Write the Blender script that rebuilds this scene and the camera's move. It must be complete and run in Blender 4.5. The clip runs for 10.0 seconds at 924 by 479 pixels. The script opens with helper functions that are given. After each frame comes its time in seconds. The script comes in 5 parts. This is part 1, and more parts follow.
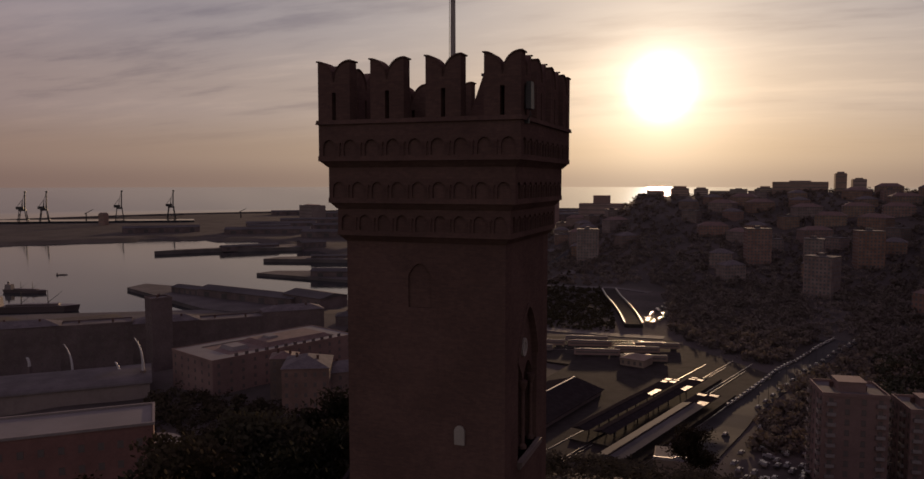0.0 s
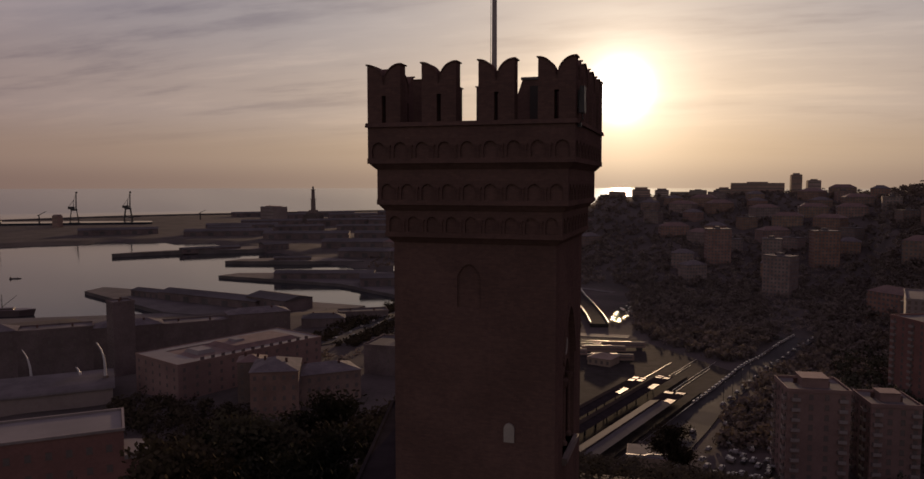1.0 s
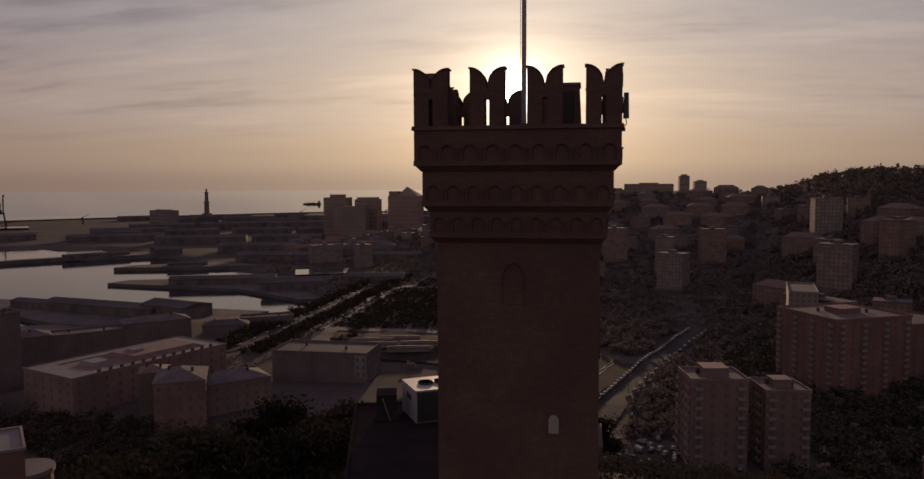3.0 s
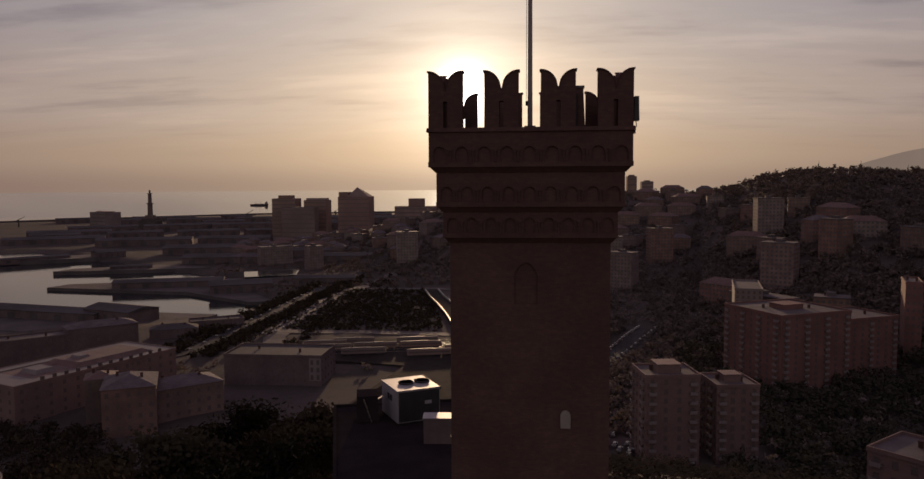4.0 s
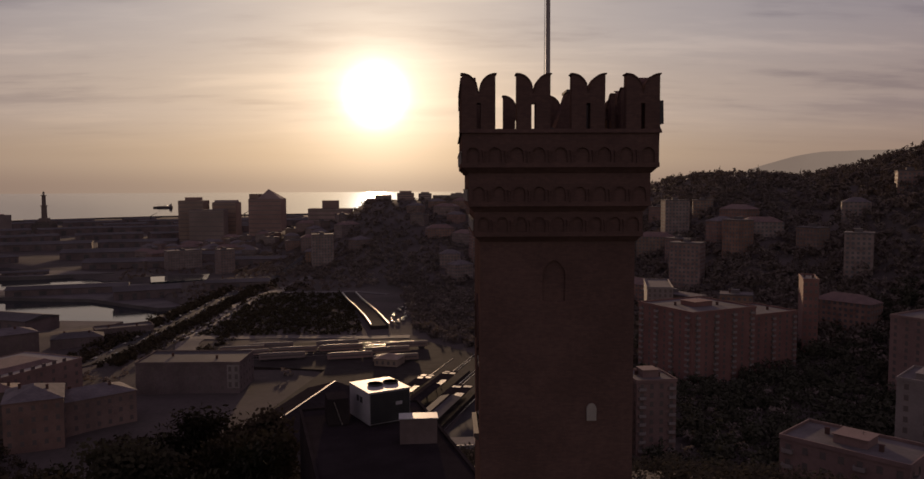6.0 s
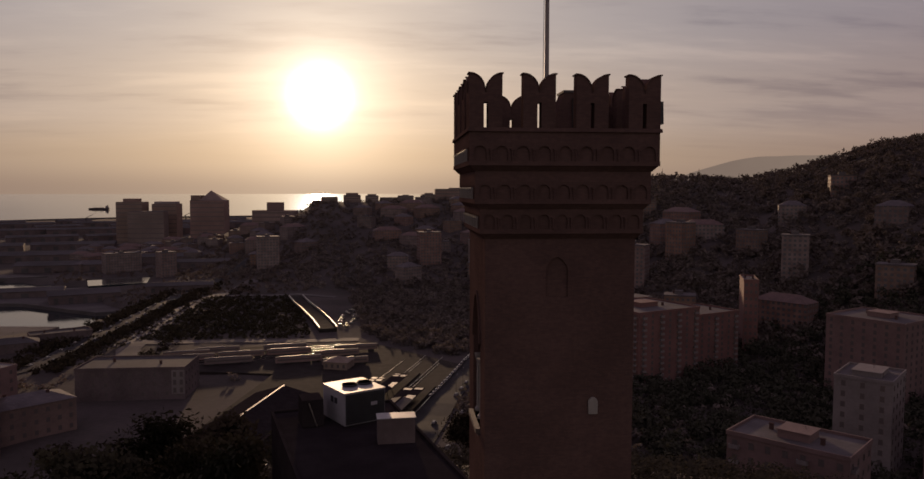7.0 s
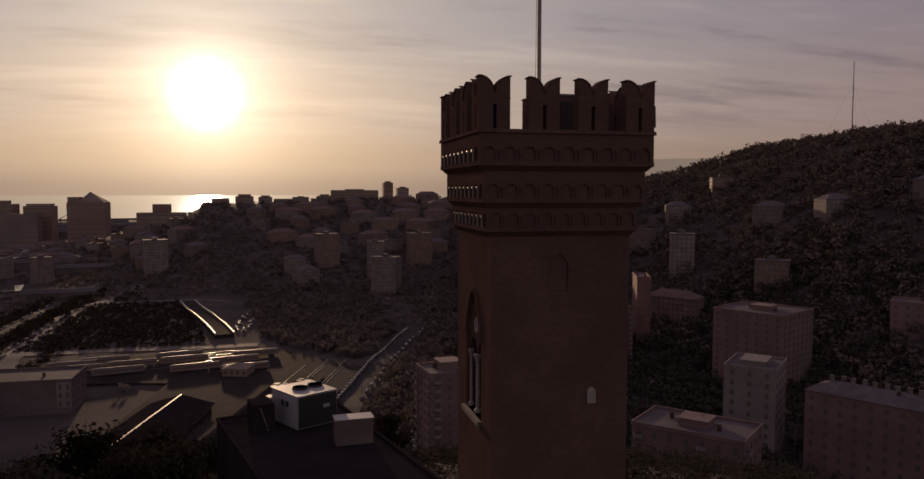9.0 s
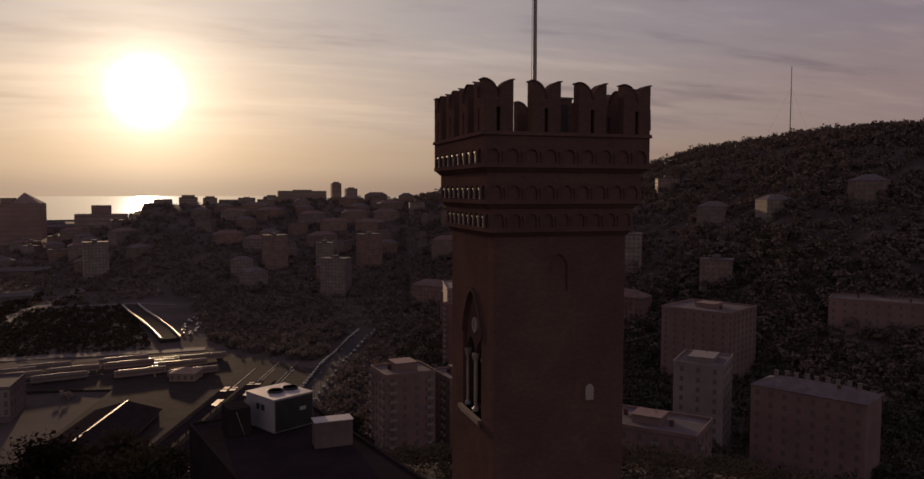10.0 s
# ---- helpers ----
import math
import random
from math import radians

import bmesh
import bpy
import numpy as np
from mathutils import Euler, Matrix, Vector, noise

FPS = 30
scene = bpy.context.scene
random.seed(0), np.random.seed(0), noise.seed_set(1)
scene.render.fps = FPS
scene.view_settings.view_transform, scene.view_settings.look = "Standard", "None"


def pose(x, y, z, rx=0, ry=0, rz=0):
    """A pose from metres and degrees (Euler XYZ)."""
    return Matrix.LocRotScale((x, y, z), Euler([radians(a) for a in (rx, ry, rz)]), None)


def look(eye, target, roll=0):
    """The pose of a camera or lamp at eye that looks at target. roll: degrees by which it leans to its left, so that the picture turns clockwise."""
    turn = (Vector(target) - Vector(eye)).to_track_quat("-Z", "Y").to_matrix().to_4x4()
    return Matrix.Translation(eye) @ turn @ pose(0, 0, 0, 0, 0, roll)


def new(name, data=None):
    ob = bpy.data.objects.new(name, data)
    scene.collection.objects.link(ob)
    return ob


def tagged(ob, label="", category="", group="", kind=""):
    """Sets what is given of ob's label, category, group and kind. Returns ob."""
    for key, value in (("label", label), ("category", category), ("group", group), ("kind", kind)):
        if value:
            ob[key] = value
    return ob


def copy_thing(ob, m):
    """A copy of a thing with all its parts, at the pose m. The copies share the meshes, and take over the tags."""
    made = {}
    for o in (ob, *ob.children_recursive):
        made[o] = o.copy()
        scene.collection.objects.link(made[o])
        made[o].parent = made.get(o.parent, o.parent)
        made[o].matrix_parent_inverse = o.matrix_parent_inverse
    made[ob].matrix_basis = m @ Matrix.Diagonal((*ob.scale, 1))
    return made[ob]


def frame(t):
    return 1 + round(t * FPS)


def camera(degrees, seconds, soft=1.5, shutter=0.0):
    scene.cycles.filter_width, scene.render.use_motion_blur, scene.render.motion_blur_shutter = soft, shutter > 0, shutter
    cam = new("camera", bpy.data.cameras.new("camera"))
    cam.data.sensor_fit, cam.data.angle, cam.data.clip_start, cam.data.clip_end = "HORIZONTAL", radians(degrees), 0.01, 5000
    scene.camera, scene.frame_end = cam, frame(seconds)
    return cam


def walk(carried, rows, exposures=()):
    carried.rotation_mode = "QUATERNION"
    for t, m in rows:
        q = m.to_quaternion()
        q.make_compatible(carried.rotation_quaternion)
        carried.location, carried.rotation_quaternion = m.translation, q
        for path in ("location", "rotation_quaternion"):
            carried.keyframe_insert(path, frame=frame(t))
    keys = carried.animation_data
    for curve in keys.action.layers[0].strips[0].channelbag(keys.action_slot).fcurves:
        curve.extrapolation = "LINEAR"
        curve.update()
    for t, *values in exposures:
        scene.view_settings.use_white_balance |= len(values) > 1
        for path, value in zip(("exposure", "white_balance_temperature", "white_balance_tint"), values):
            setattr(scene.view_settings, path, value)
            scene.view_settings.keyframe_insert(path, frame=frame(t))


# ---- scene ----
cam = camera(62.9, 10.0, soft=1.5)
PATH = [
    (0, (11.107, -29.616, 109.486), (10.424, -27.742, 109.334), 0.0),
    (0.5, (9.582, -30.43, 109.493), (8.943, -28.54, 109.344), 0.0),
    (1, (8.11, -31.127, 109.521), (7.522, -29.221, 109.372), 0.0),
    (1.5, (6.68, -31.742, 109.533), (6.151, -29.819, 109.385), -0.1),
    (2, (5.4, -32.337, 109.539), (4.932, -30.398, 109.393), -0.1),
    (2.5, (4.042, -32.852, 109.551), (3.644, -30.897, 109.405), -0.1),
    (3, (2.73, -33.307, 109.534), (2.402, -31.339, 109.389), -0.2),
    (4.5, (-0.998, -34.37, 109.572), (-1.135, -32.38, 109.429), -0.2),
    (5, (-2.223, -34.549, 109.569), (-2.307, -32.555, 109.428), -0.1),
    (5.5, (-3.389, -34.703, 109.56), (-3.418, -32.708, 109.419), -0.2),
    (7, (-7.129, -35.028, 109.294), (-6.95, -33.041, 109.161), 0.1),
    (7.5, (-8.372, -35.135, 109.242), (-8.123, -33.155, 109.11), 0.1),
    (8, (-9.623, -35.198, 109.203), (-9.303, -33.228, 109.072), 0.1),
    (8.5, (-10.856, -35.151, 109.19), (-10.467, -33.194, 109.061), 0.1),
    (9, (-12.009, -35.035, 109.2), (-11.555, -33.092, 109.071), 0.1),
    (9.5, (-13.213, -34.919, 109.211), (-12.692, -32.993, 109.084), 0.1),
    (10, (-14.439, -34.77, 109.225), (-13.852, -32.863, 109.098), 0.1),
]
walk(cam, [(t, look(eye, target, roll)) for t, eye, target, roll in PATH])

# ---- world, sun ----
SUN_AZ, SUN_EL = radians(-5.4), radians(6.77)
SUN_DIR = Vector((math.sin(SUN_AZ) * math.cos(SUN_EL), math.cos(SUN_AZ) * math.cos(SUN_EL), math.sin(SUN_EL)))


class Nodes:
    """Short hand for building node trees."""

    def __init__(self, tree):
        self.t = tree
        tree.nodes.clear()

    def add(self, kind, ins=None, **props):
        n = self.t.nodes.new(kind)
        for k, v in props.items():
            if k == "operation":
                n.operation = v
            elif k == "blend_type":
                n.blend_type = v
            elif k == "data_type":
                n.data_type = v
        for k, v in (ins or {}).items():
            if isinstance(v, bpy.types.NodeSocket):
                self.t.links.new(v, n.inputs[k])
            else:
                n.inputs[k].default_value = v
        return n

    def math(self, op, a, b=0.0, c=None):
        ins = {0: a, 1: b}
        if c is not None:
            ins[2] = c
        return self.add("ShaderNodeMath", ins, operation=op).outputs[0]

    def mix(self, fac, a, b, how="MIX"):
        n = self.t.nodes.new("ShaderNodeMix")
        n.data_type, n.blend_type = "RGBA", how
        for k, v in ((0, fac), (6, a), (7, b)):
            if isinstance(v, bpy.types.NodeSocket):
                self.t.links.new(v, n.inputs[k])
            else:
                n.inputs[k].default_value = (*v, 1) if k > 0 and len(v) == 3 else v
        return n.outputs[2]

    def ramp(self, fac, stops, smooth=True):
        n = self.t.nodes.new("ShaderNodeValToRGB")
        n.color_ramp.interpolation = "EASE" if smooth else "LINEAR"
        e = n.color_ramp.elements
        while len(e) < len(stops):
            e.new(0.5)
        for el, (p, c) in zip(e, stops):
            el.position, el.color = p, (*c, 1) if len(c) == 3 else c
        self.t.links.new(fac, n.inputs[0])
        return n.outputs[0]

    def noise(self, vec, scale, detail=4.0, rough=0.5):
        n = self.add("ShaderNodeTexNoise", {"Scale": scale, "Detail": detail, "Roughness": rough})
        if vec is not None:
            self.t.links.new(vec, n.inputs["Vector"])
        return n.outputs["Fac"]


def make_world():
    w = bpy.data.worlds.new("evening_sky")
    scene.world = w
    w.use_nodes = True
    g = Nodes(w.node_tree)
    co = g.add("ShaderNodeTexCoord").outputs["Generated"]
    sep = g.add("ShaderNodeSeparateXYZ", {0: co})
    z = sep.outputs[2]
    dot = g.add("ShaderNodeVectorMath", {0: co, 1: SUN_DIR}, operation="DOT_PRODUCT").outputs["Value"]
    ang = g.math("MULTIPLY", g.math("ARCCOSINE", g.math("MINIMUM", dot, 0.999999)), 180 / math.pi)
    # clear evening air: warm at the horizon, grey-lilac above
    up = g.math("MAXIMUM", z, 0.0)
    base = g.ramp(up, [(0.0, (0.33, 0.237, 0.18)), (0.035, (0.42, 0.312, 0.23)), (0.10, (0.45, 0.365, 0.315)), (0.22, (0.375, 0.34, 0.345)), (0.45, (0.335, 0.28, 0.335)), (1.0, (0.295, 0.238, 0.33))])
    # darker away from the sun
    fall = g.math("POWER", g.math("MULTIPLY_ADD", dot, 0.5, 0.5), SKY_FALL)
    fall = g.math("MULTIPLY_ADD", fall, 1.0 - SKY_BACK, SKY_BACK)
    fall = g.math("MULTIPLY_ADD", g.math("MAXIMUM", g.math("MULTIPLY", dot, -1.0), 0.0), SKY_OPPOSITE, fall)
    # thin streaked cloud
    flat = g.add("ShaderNodeVectorMath", {0: co, 1: (1.0, 1.0, 0.0)}, operation="MULTIPLY").outputs[0]
    inv = g.math("DIVIDE", 1.0, g.math("ADD", up, 0.10))
    cl = g.add("ShaderNodeVectorMath", {0: flat, 3: inv}, operation="SCALE").outputs[0]
    cl = g.add("ShaderNodeVectorMath", {0: cl, 1: (0.55, 1.5, 1.0)}, operation="MULTIPLY").outputs[0]
    streak = g.noise(cl, 1.1, 6.0, 0.55)
    fine = g.noise(cl, 4.0, 5.0, 0.6)
    streak = g.math("ADD", g.math("MULTIPLY", streak, 0.75), g.math("MULTIPLY", fine, 0.25))
    shade = g.ramp(streak, [(0.34, (0.70, 0.70, 0.76)), (0.50, (1.0, 1.0, 1.0)), (0.66, (1.22, 1.20, 1.15))])
    high = g.ramp(up, [(0.015, (0, 0, 0)), (0.14, (1, 1, 1))])
    shade = g.mix(high, (1, 1, 1), shade)
    col = g.mix(1.0, base, shade, "MULTIPLY")
    col = g.mix(1.0, col, g.ramp(fall, [(0.0, (0, 0, 0)), (SKY_BACK, (SKY_BACK * 1.07, SKY_BACK * 0.91, SKY_BACK * 1.1)), (1.0, (1, 1, 1))], False), "MULTIPLY")
    # the veiled sun and its aureole
    def bell(width, power):
        return g.math("EXPONENT", g.math("MULTIPLY", g.math("POWER", g.math("DIVIDE", ang, width), power), -1.0))
    for width, power, c in ((1.32, 1.9, (6.0, 5.8, 5.4)), (4.2, 1.7, (0.60, 0.53, 0.41)), (11.0, 1.25, (0.33, 0.25, 0.17))):
        b = bell(width, power)
        col = g.mix(1.0, col, g.mix(1.0, g.add("ShaderNodeCombineXYZ", {0: b, 1: b, 2: b}).outputs[0], c, "MULTIPLY"), "ADD")
    sky = g.t.nodes.new("ShaderNodeTexSky")
    sky.sky_type, sky.sun_disc, sky.sun_elevation, sky.sun_rotation = "NISHITA", False, SUN_EL, SUN_AZ % (2 * math.pi)
    sky.dust_density = 4.0
    b1 = g.add("ShaderNodeBackground", {0: col, 1: 1.0}).outputs[0]
    b2 = g.add("ShaderNodeBackground", {0: sky.outputs[0], 1: SKY_CLEAR}).outputs[0]
    both = g.add("ShaderNodeAddShader", {0: b1, 1: b2}).outputs[0]
    g.add("ShaderNodeOutputWorld", {0: both})


SKY_FALL, SKY_BACK, SKY_OPPOSITE, SKY_CLEAR = 7.5, 0.48, 0.62, 0.004
make_world()
lamp = new("sun", bpy.data.lights.new("sun", "SUN"))
lamp.data.energy, lamp.data.angle, lamp.data.color = 2.3, radians(1.5), (1.0, 0.66, 0.40)
lamp.matrix_world = look(SUN_DIR * 100, (0, 0, 0))

# ---- materials ----


def material(name, colour, rough=0.8, vary=0.25, scale=1.0, bump=0.2, metal=0.0, second=None, tint=0.0, spec=0.5, weave=None, lets=0.0):
    """A surface with grain at two scales; second: the colour of its stains; tint: how far pieces differ; weave: bricks or tiles (w, h); lets: the share of light that leaves let through."""
    m = bpy.data.materials.new(name)
    m.use_nodes = True
    g = Nodes(m.node_tree)
    co = g.add("ShaderNodeTexCoord").outputs["Object"]
    big = g.noise(co, 0.35 * scale, 4.0, 0.6)
    small = g.noise(co, 6.0 * scale, 5.0, 0.65)
    second = second or tuple(c * 0.55 for c in colour)
    f = g.ramp(g.math("MULTIPLY_ADD", small, 0.35, g.math("MULTIPLY", big, 0.65)), [(0.36, (0, 0, 0)), (0.66, (1, 1, 1))])
    lo = tuple(a * (1 - vary) + b * vary for a, b in zip(colour, second))
    hi = tuple(min(1.0, a * (1 + 0.25 * vary)) for a in colour)
    col = g.mix(f, lo, hi)
    height = small
    if weave:
        sp = g.add("ShaderNodeSeparateXYZ", {0: co})
        v = g.add("ShaderNodeCombineXYZ", {0: g.math("ADD", sp.outputs[0], sp.outputs[1]), 1: sp.outputs[2], 2: 0.0}).outputs[0]
        b = g.add("ShaderNodeTexBrick", {"Vector": v, "Scale": 1.0, "Mortar Size": 0.008, "Brick Width": weave[0], "Row Height": weave[1], "Color1": (0.88, 0.88, 0.88, 1), "Color2": (1.1, 1.06, 1.03, 1), "Mortar": (0.95, 0.95, 0.92, 1)})
        col = g.mix(1.0, col, b.outputs["Color"], "MULTIPLY")
        height = g.math("SUBTRACT", g.math("MULTIPLY", small, 0.4), b.outputs["Fac"])
    if tint:
        rnd = g.add("ShaderNodeObjectInfo").outputs["Random"]
        t = g.ramp(rnd, [(0.0, (1 - tint, 1 - tint, 1 - tint)), (0.35, (1.0, 0.86, 0.72)), (0.65, (1.0, 0.78, 0.70)), (1.0, (1 + tint, 1 + tint, 1 + 0.9 * tint))], False)
        col = g.mix(1.0, col, t, "MULTIPLY")
    bp = g.add("ShaderNodeBump", {"Strength": bump, "Distance": 0.02, "Height": height}).outputs[0]
    r = g.math("MULTIPLY_ADD", small, 0.2, rough - 0.1)
    s = g.add("ShaderNodeBsdfPrincipled", {"Base Color": col, "Roughness": r, "Metallic": metal, "Normal": bp, "Specular IOR Level": spec}).outputs[0]
    if lets:
        tr = g.add("ShaderNodeBsdfTranslucent", {"Color": g.mix(1.0, col, (1.0, 0.97, 0.9), "MULTIPLY")}).outputs[0]
        s = g.add("ShaderNodeMixShader", {0: lets, 1: s, 2: tr}).outputs[0]
    g.add("ShaderNodeOutputMaterial", {0: s})
    return m


BRICK = material("old_brick", (0.10, 0.063, 0.054), 0.9, 0.5, 0.8, 0.25, second=(0.062, 0.040, 0.035), weave=(0.25, 0.07), spec=0.0)
STONE = material("weathered_stone", (0.115, 0.085, 0.072), 0.75, 0.5, 2.0, 0.3)
MARBLE = material("white_marble", (0.27, 0.245, 0.21), 0.45, 0.4, 2.0, 0.1)
DARKWOOD = material("dark_interior", (0.03, 0.024, 0.02), 0.9, 0.5)
POLE = material("weathered_pole_paint", (0.22, 0.19, 0.17), 0.5, 0.5, 3.0, 0.1)
IRON = material("dark_iron", (0.05, 0.048, 0.046), 0.55, 0.5, 2.0, 0.15, metal=0.6)
WHITEPAINT = material("white_sheet_metal", (0.26, 0.25, 0.26), 0.5, 0.3, 1.5, 0.05)
MASTPAINT = material("white_mast_paint", (0.4, 0.385, 0.37), 0.5, 0.2, 1.0, 0.05)
GRILLE = material("dark_coil_grille", (0.03, 0.03, 0.032), 0.6, 0.5, 4.0, 0.3, metal=0.3)
PLASTER = material("coloured_plaster", (0.165, 0.13, 0.115), 0.85, 0.6, 0.25, 0.15, tint=0.3)
PINK = material("pink_plaster", (0.18, 0.115, 0.10), 0.85, 0.5, 0.25, 0.15)
REDWALL = material("brick_red_plaster", (0.17, 0.085, 0.07), 0.85, 0.5, 0.25, 0.15)
PALE = material("pale_plaster", (0.195, 0.165, 0.15), 0.85, 0.5, 0.25, 0.15)
OCHRE = material("ochre_plaster", (0.22, 0.165, 0.12), 0.85, 0.5, 0.25, 0.15)
SLATE = material("grey_slate_roof", (0.13, 0.115, 0.115), 0.85, 0.6, 0.5, 0.4, weave=(0.6, 0.35), spec=0.1)
TILE = material("clay_tile_roof", (0.13, 0.08, 0.065), 0.75, 0.6, 0.5, 0.4, weave=(0.4, 0.3))
TERRACE = material("pale_terrace_stone", (0.16, 0.142, 0.13), 0.7, 0.4, 0.2, 0.1, spec=0.4)
PORTROOF = material("dull_shed_roof", (0.085, 0.077, 0.075), 0.85, 0.6, 0.1, 0.2, spec=0.1)
BITUMEN = material("flat_roof_membrane", (0.12, 0.105, 0.10), 0.85, 0.6, 0.3, 0.2, spec=0.15)
CONCRETE = material("harbour_concrete", (0.10, 0.088, 0.082), 0.9, 0.6, 0.12, 0.2, spec=0.15)
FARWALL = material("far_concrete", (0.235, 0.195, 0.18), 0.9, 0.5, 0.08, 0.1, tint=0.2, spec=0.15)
ASPHALT = material("asphalt", (0.05, 0.047, 0.045), 0.85, 0.5, 0.2, 0.2, spec=0.06)
PAVING = material("pavement_stone", (0.10, 0.087, 0.08), 0.8, 0.5, 0.3, 0.2, spec=0.15)
BALLAST = material("rail_ballast", (0.038, 0.032, 0.028), 0.95, 0.6, 0.5, 0.5, spec=0.05)
STEEL = material("polished_rail", (0.5, 0.46, 0.42), 0.28, 0.2, 2.0, 0.05, metal=0.9)
SHEET = material("metal_roof_sheet", (0.24, 0.22, 0.205), 0.5, 0.4, 0.2, 0.1, metal=0.5)
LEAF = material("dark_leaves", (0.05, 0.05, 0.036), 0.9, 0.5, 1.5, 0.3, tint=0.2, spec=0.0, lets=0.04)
# These two far leaf colours are lighter than LEAF: haze painted in.
FARLEAF = material("haze_paled_leaves", (0.145, 0.125, 0.11), 0.9, 0.4, 0.3, 0.3, tint=0.2, spec=0.0, lets=0.1)
HAZEWOODS = material("haze_paled_woods", (0.16, 0.135, 0.115), 0.9, 0.4, 0.3, 0.3, tint=0.2, spec=0.05, lets=0.22)
NEARBLACK = material("near_black_matt", (0.03, 0.025, 0.025), 0.95, 0.5, 1.0, 0.3, spec=0.0)
# Dark plaster: the shade on the harbour houses is put into the wall colour.
SHADEWALL = material("shade_dark_plaster", (0.13, 0.10, 0.095), 0.9, 0.6, 0.2, 0.15, spec=0.15)
BARK = material("bark", (0.09, 0.065, 0.045), 0.95, 0.6, 4.0, 0.6)
HILL = material("dry_hillside", (0.08, 0.068, 0.06), 0.95, 0.7, 0.06, 0.6, second=(0.05, 0.044, 0.038), spec=0.05)
GLASS = material("window_glass", (0.13, 0.11, 0.10), 0.2, 0.3, 1.0, 0.02, spec=0.7)
CARPAINT = material("car_paint", (0.12, 0.115, 0.115), 0.2, 0.2, 1.0, 0.0, tint=0.8)
RUBBER = material("tyre_rubber", (0.02, 0.02, 0.02), 0.85)
HULL = material("ship_hull_paint", (0.07, 0.05, 0.05), 0.5, 0.4, 0.2, 0.1)


def water_material():
    m = bpy.data.materials.new("harbour_water")
    m.use_nodes = True
    g = Nodes(m.node_tree)
    co = g.add("ShaderNodeTexCoord").outputs["Object"]
    a = g.noise(co, 0.25, 5.0, 0.6)
    b = g.noise(co, 0.02, 3.0, 0.5)
    bp = g.add("ShaderNodeBump", {"Strength": 0.12, "Distance": 0.25, "Height": a}).outputs[0]
    r = g.math("MULTIPLY_ADD", b, 0.06, 0.03)
    s = g.add("ShaderNodeBsdfPrincipled", {"Base Color": (0.02, 0.024, 0.028, 1), "Roughness": r, "Normal": bp, "IOR": 1.33})
    # the chop hides part of the mirror
    d = g.add("ShaderNodeBsdfDiffuse", {"Color": (0.03, 0.032, 0.034, 1)})
    s = g.add("ShaderNodeMixShader", {0: 0.1, 1: s.outputs[0], 2: d.outputs[0]})
    g.add("ShaderNodeOutputMaterial", {0: s.outputs[0]})
    return m


WATER = water_material()


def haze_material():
    """The far mountain, a plain backdrop glowing almost as bright as the air before it."""
    m = bpy.data.materials.new("far_mountain_haze_glow")
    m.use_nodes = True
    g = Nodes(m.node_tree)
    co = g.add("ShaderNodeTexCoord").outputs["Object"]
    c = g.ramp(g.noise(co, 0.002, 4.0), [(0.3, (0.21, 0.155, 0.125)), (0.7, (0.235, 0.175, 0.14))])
    # this emission is the haze, painted onto the mountain
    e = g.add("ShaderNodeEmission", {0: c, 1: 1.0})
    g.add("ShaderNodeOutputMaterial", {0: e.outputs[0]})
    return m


HAZE = haze_material()

# ---- mesh helpers ----


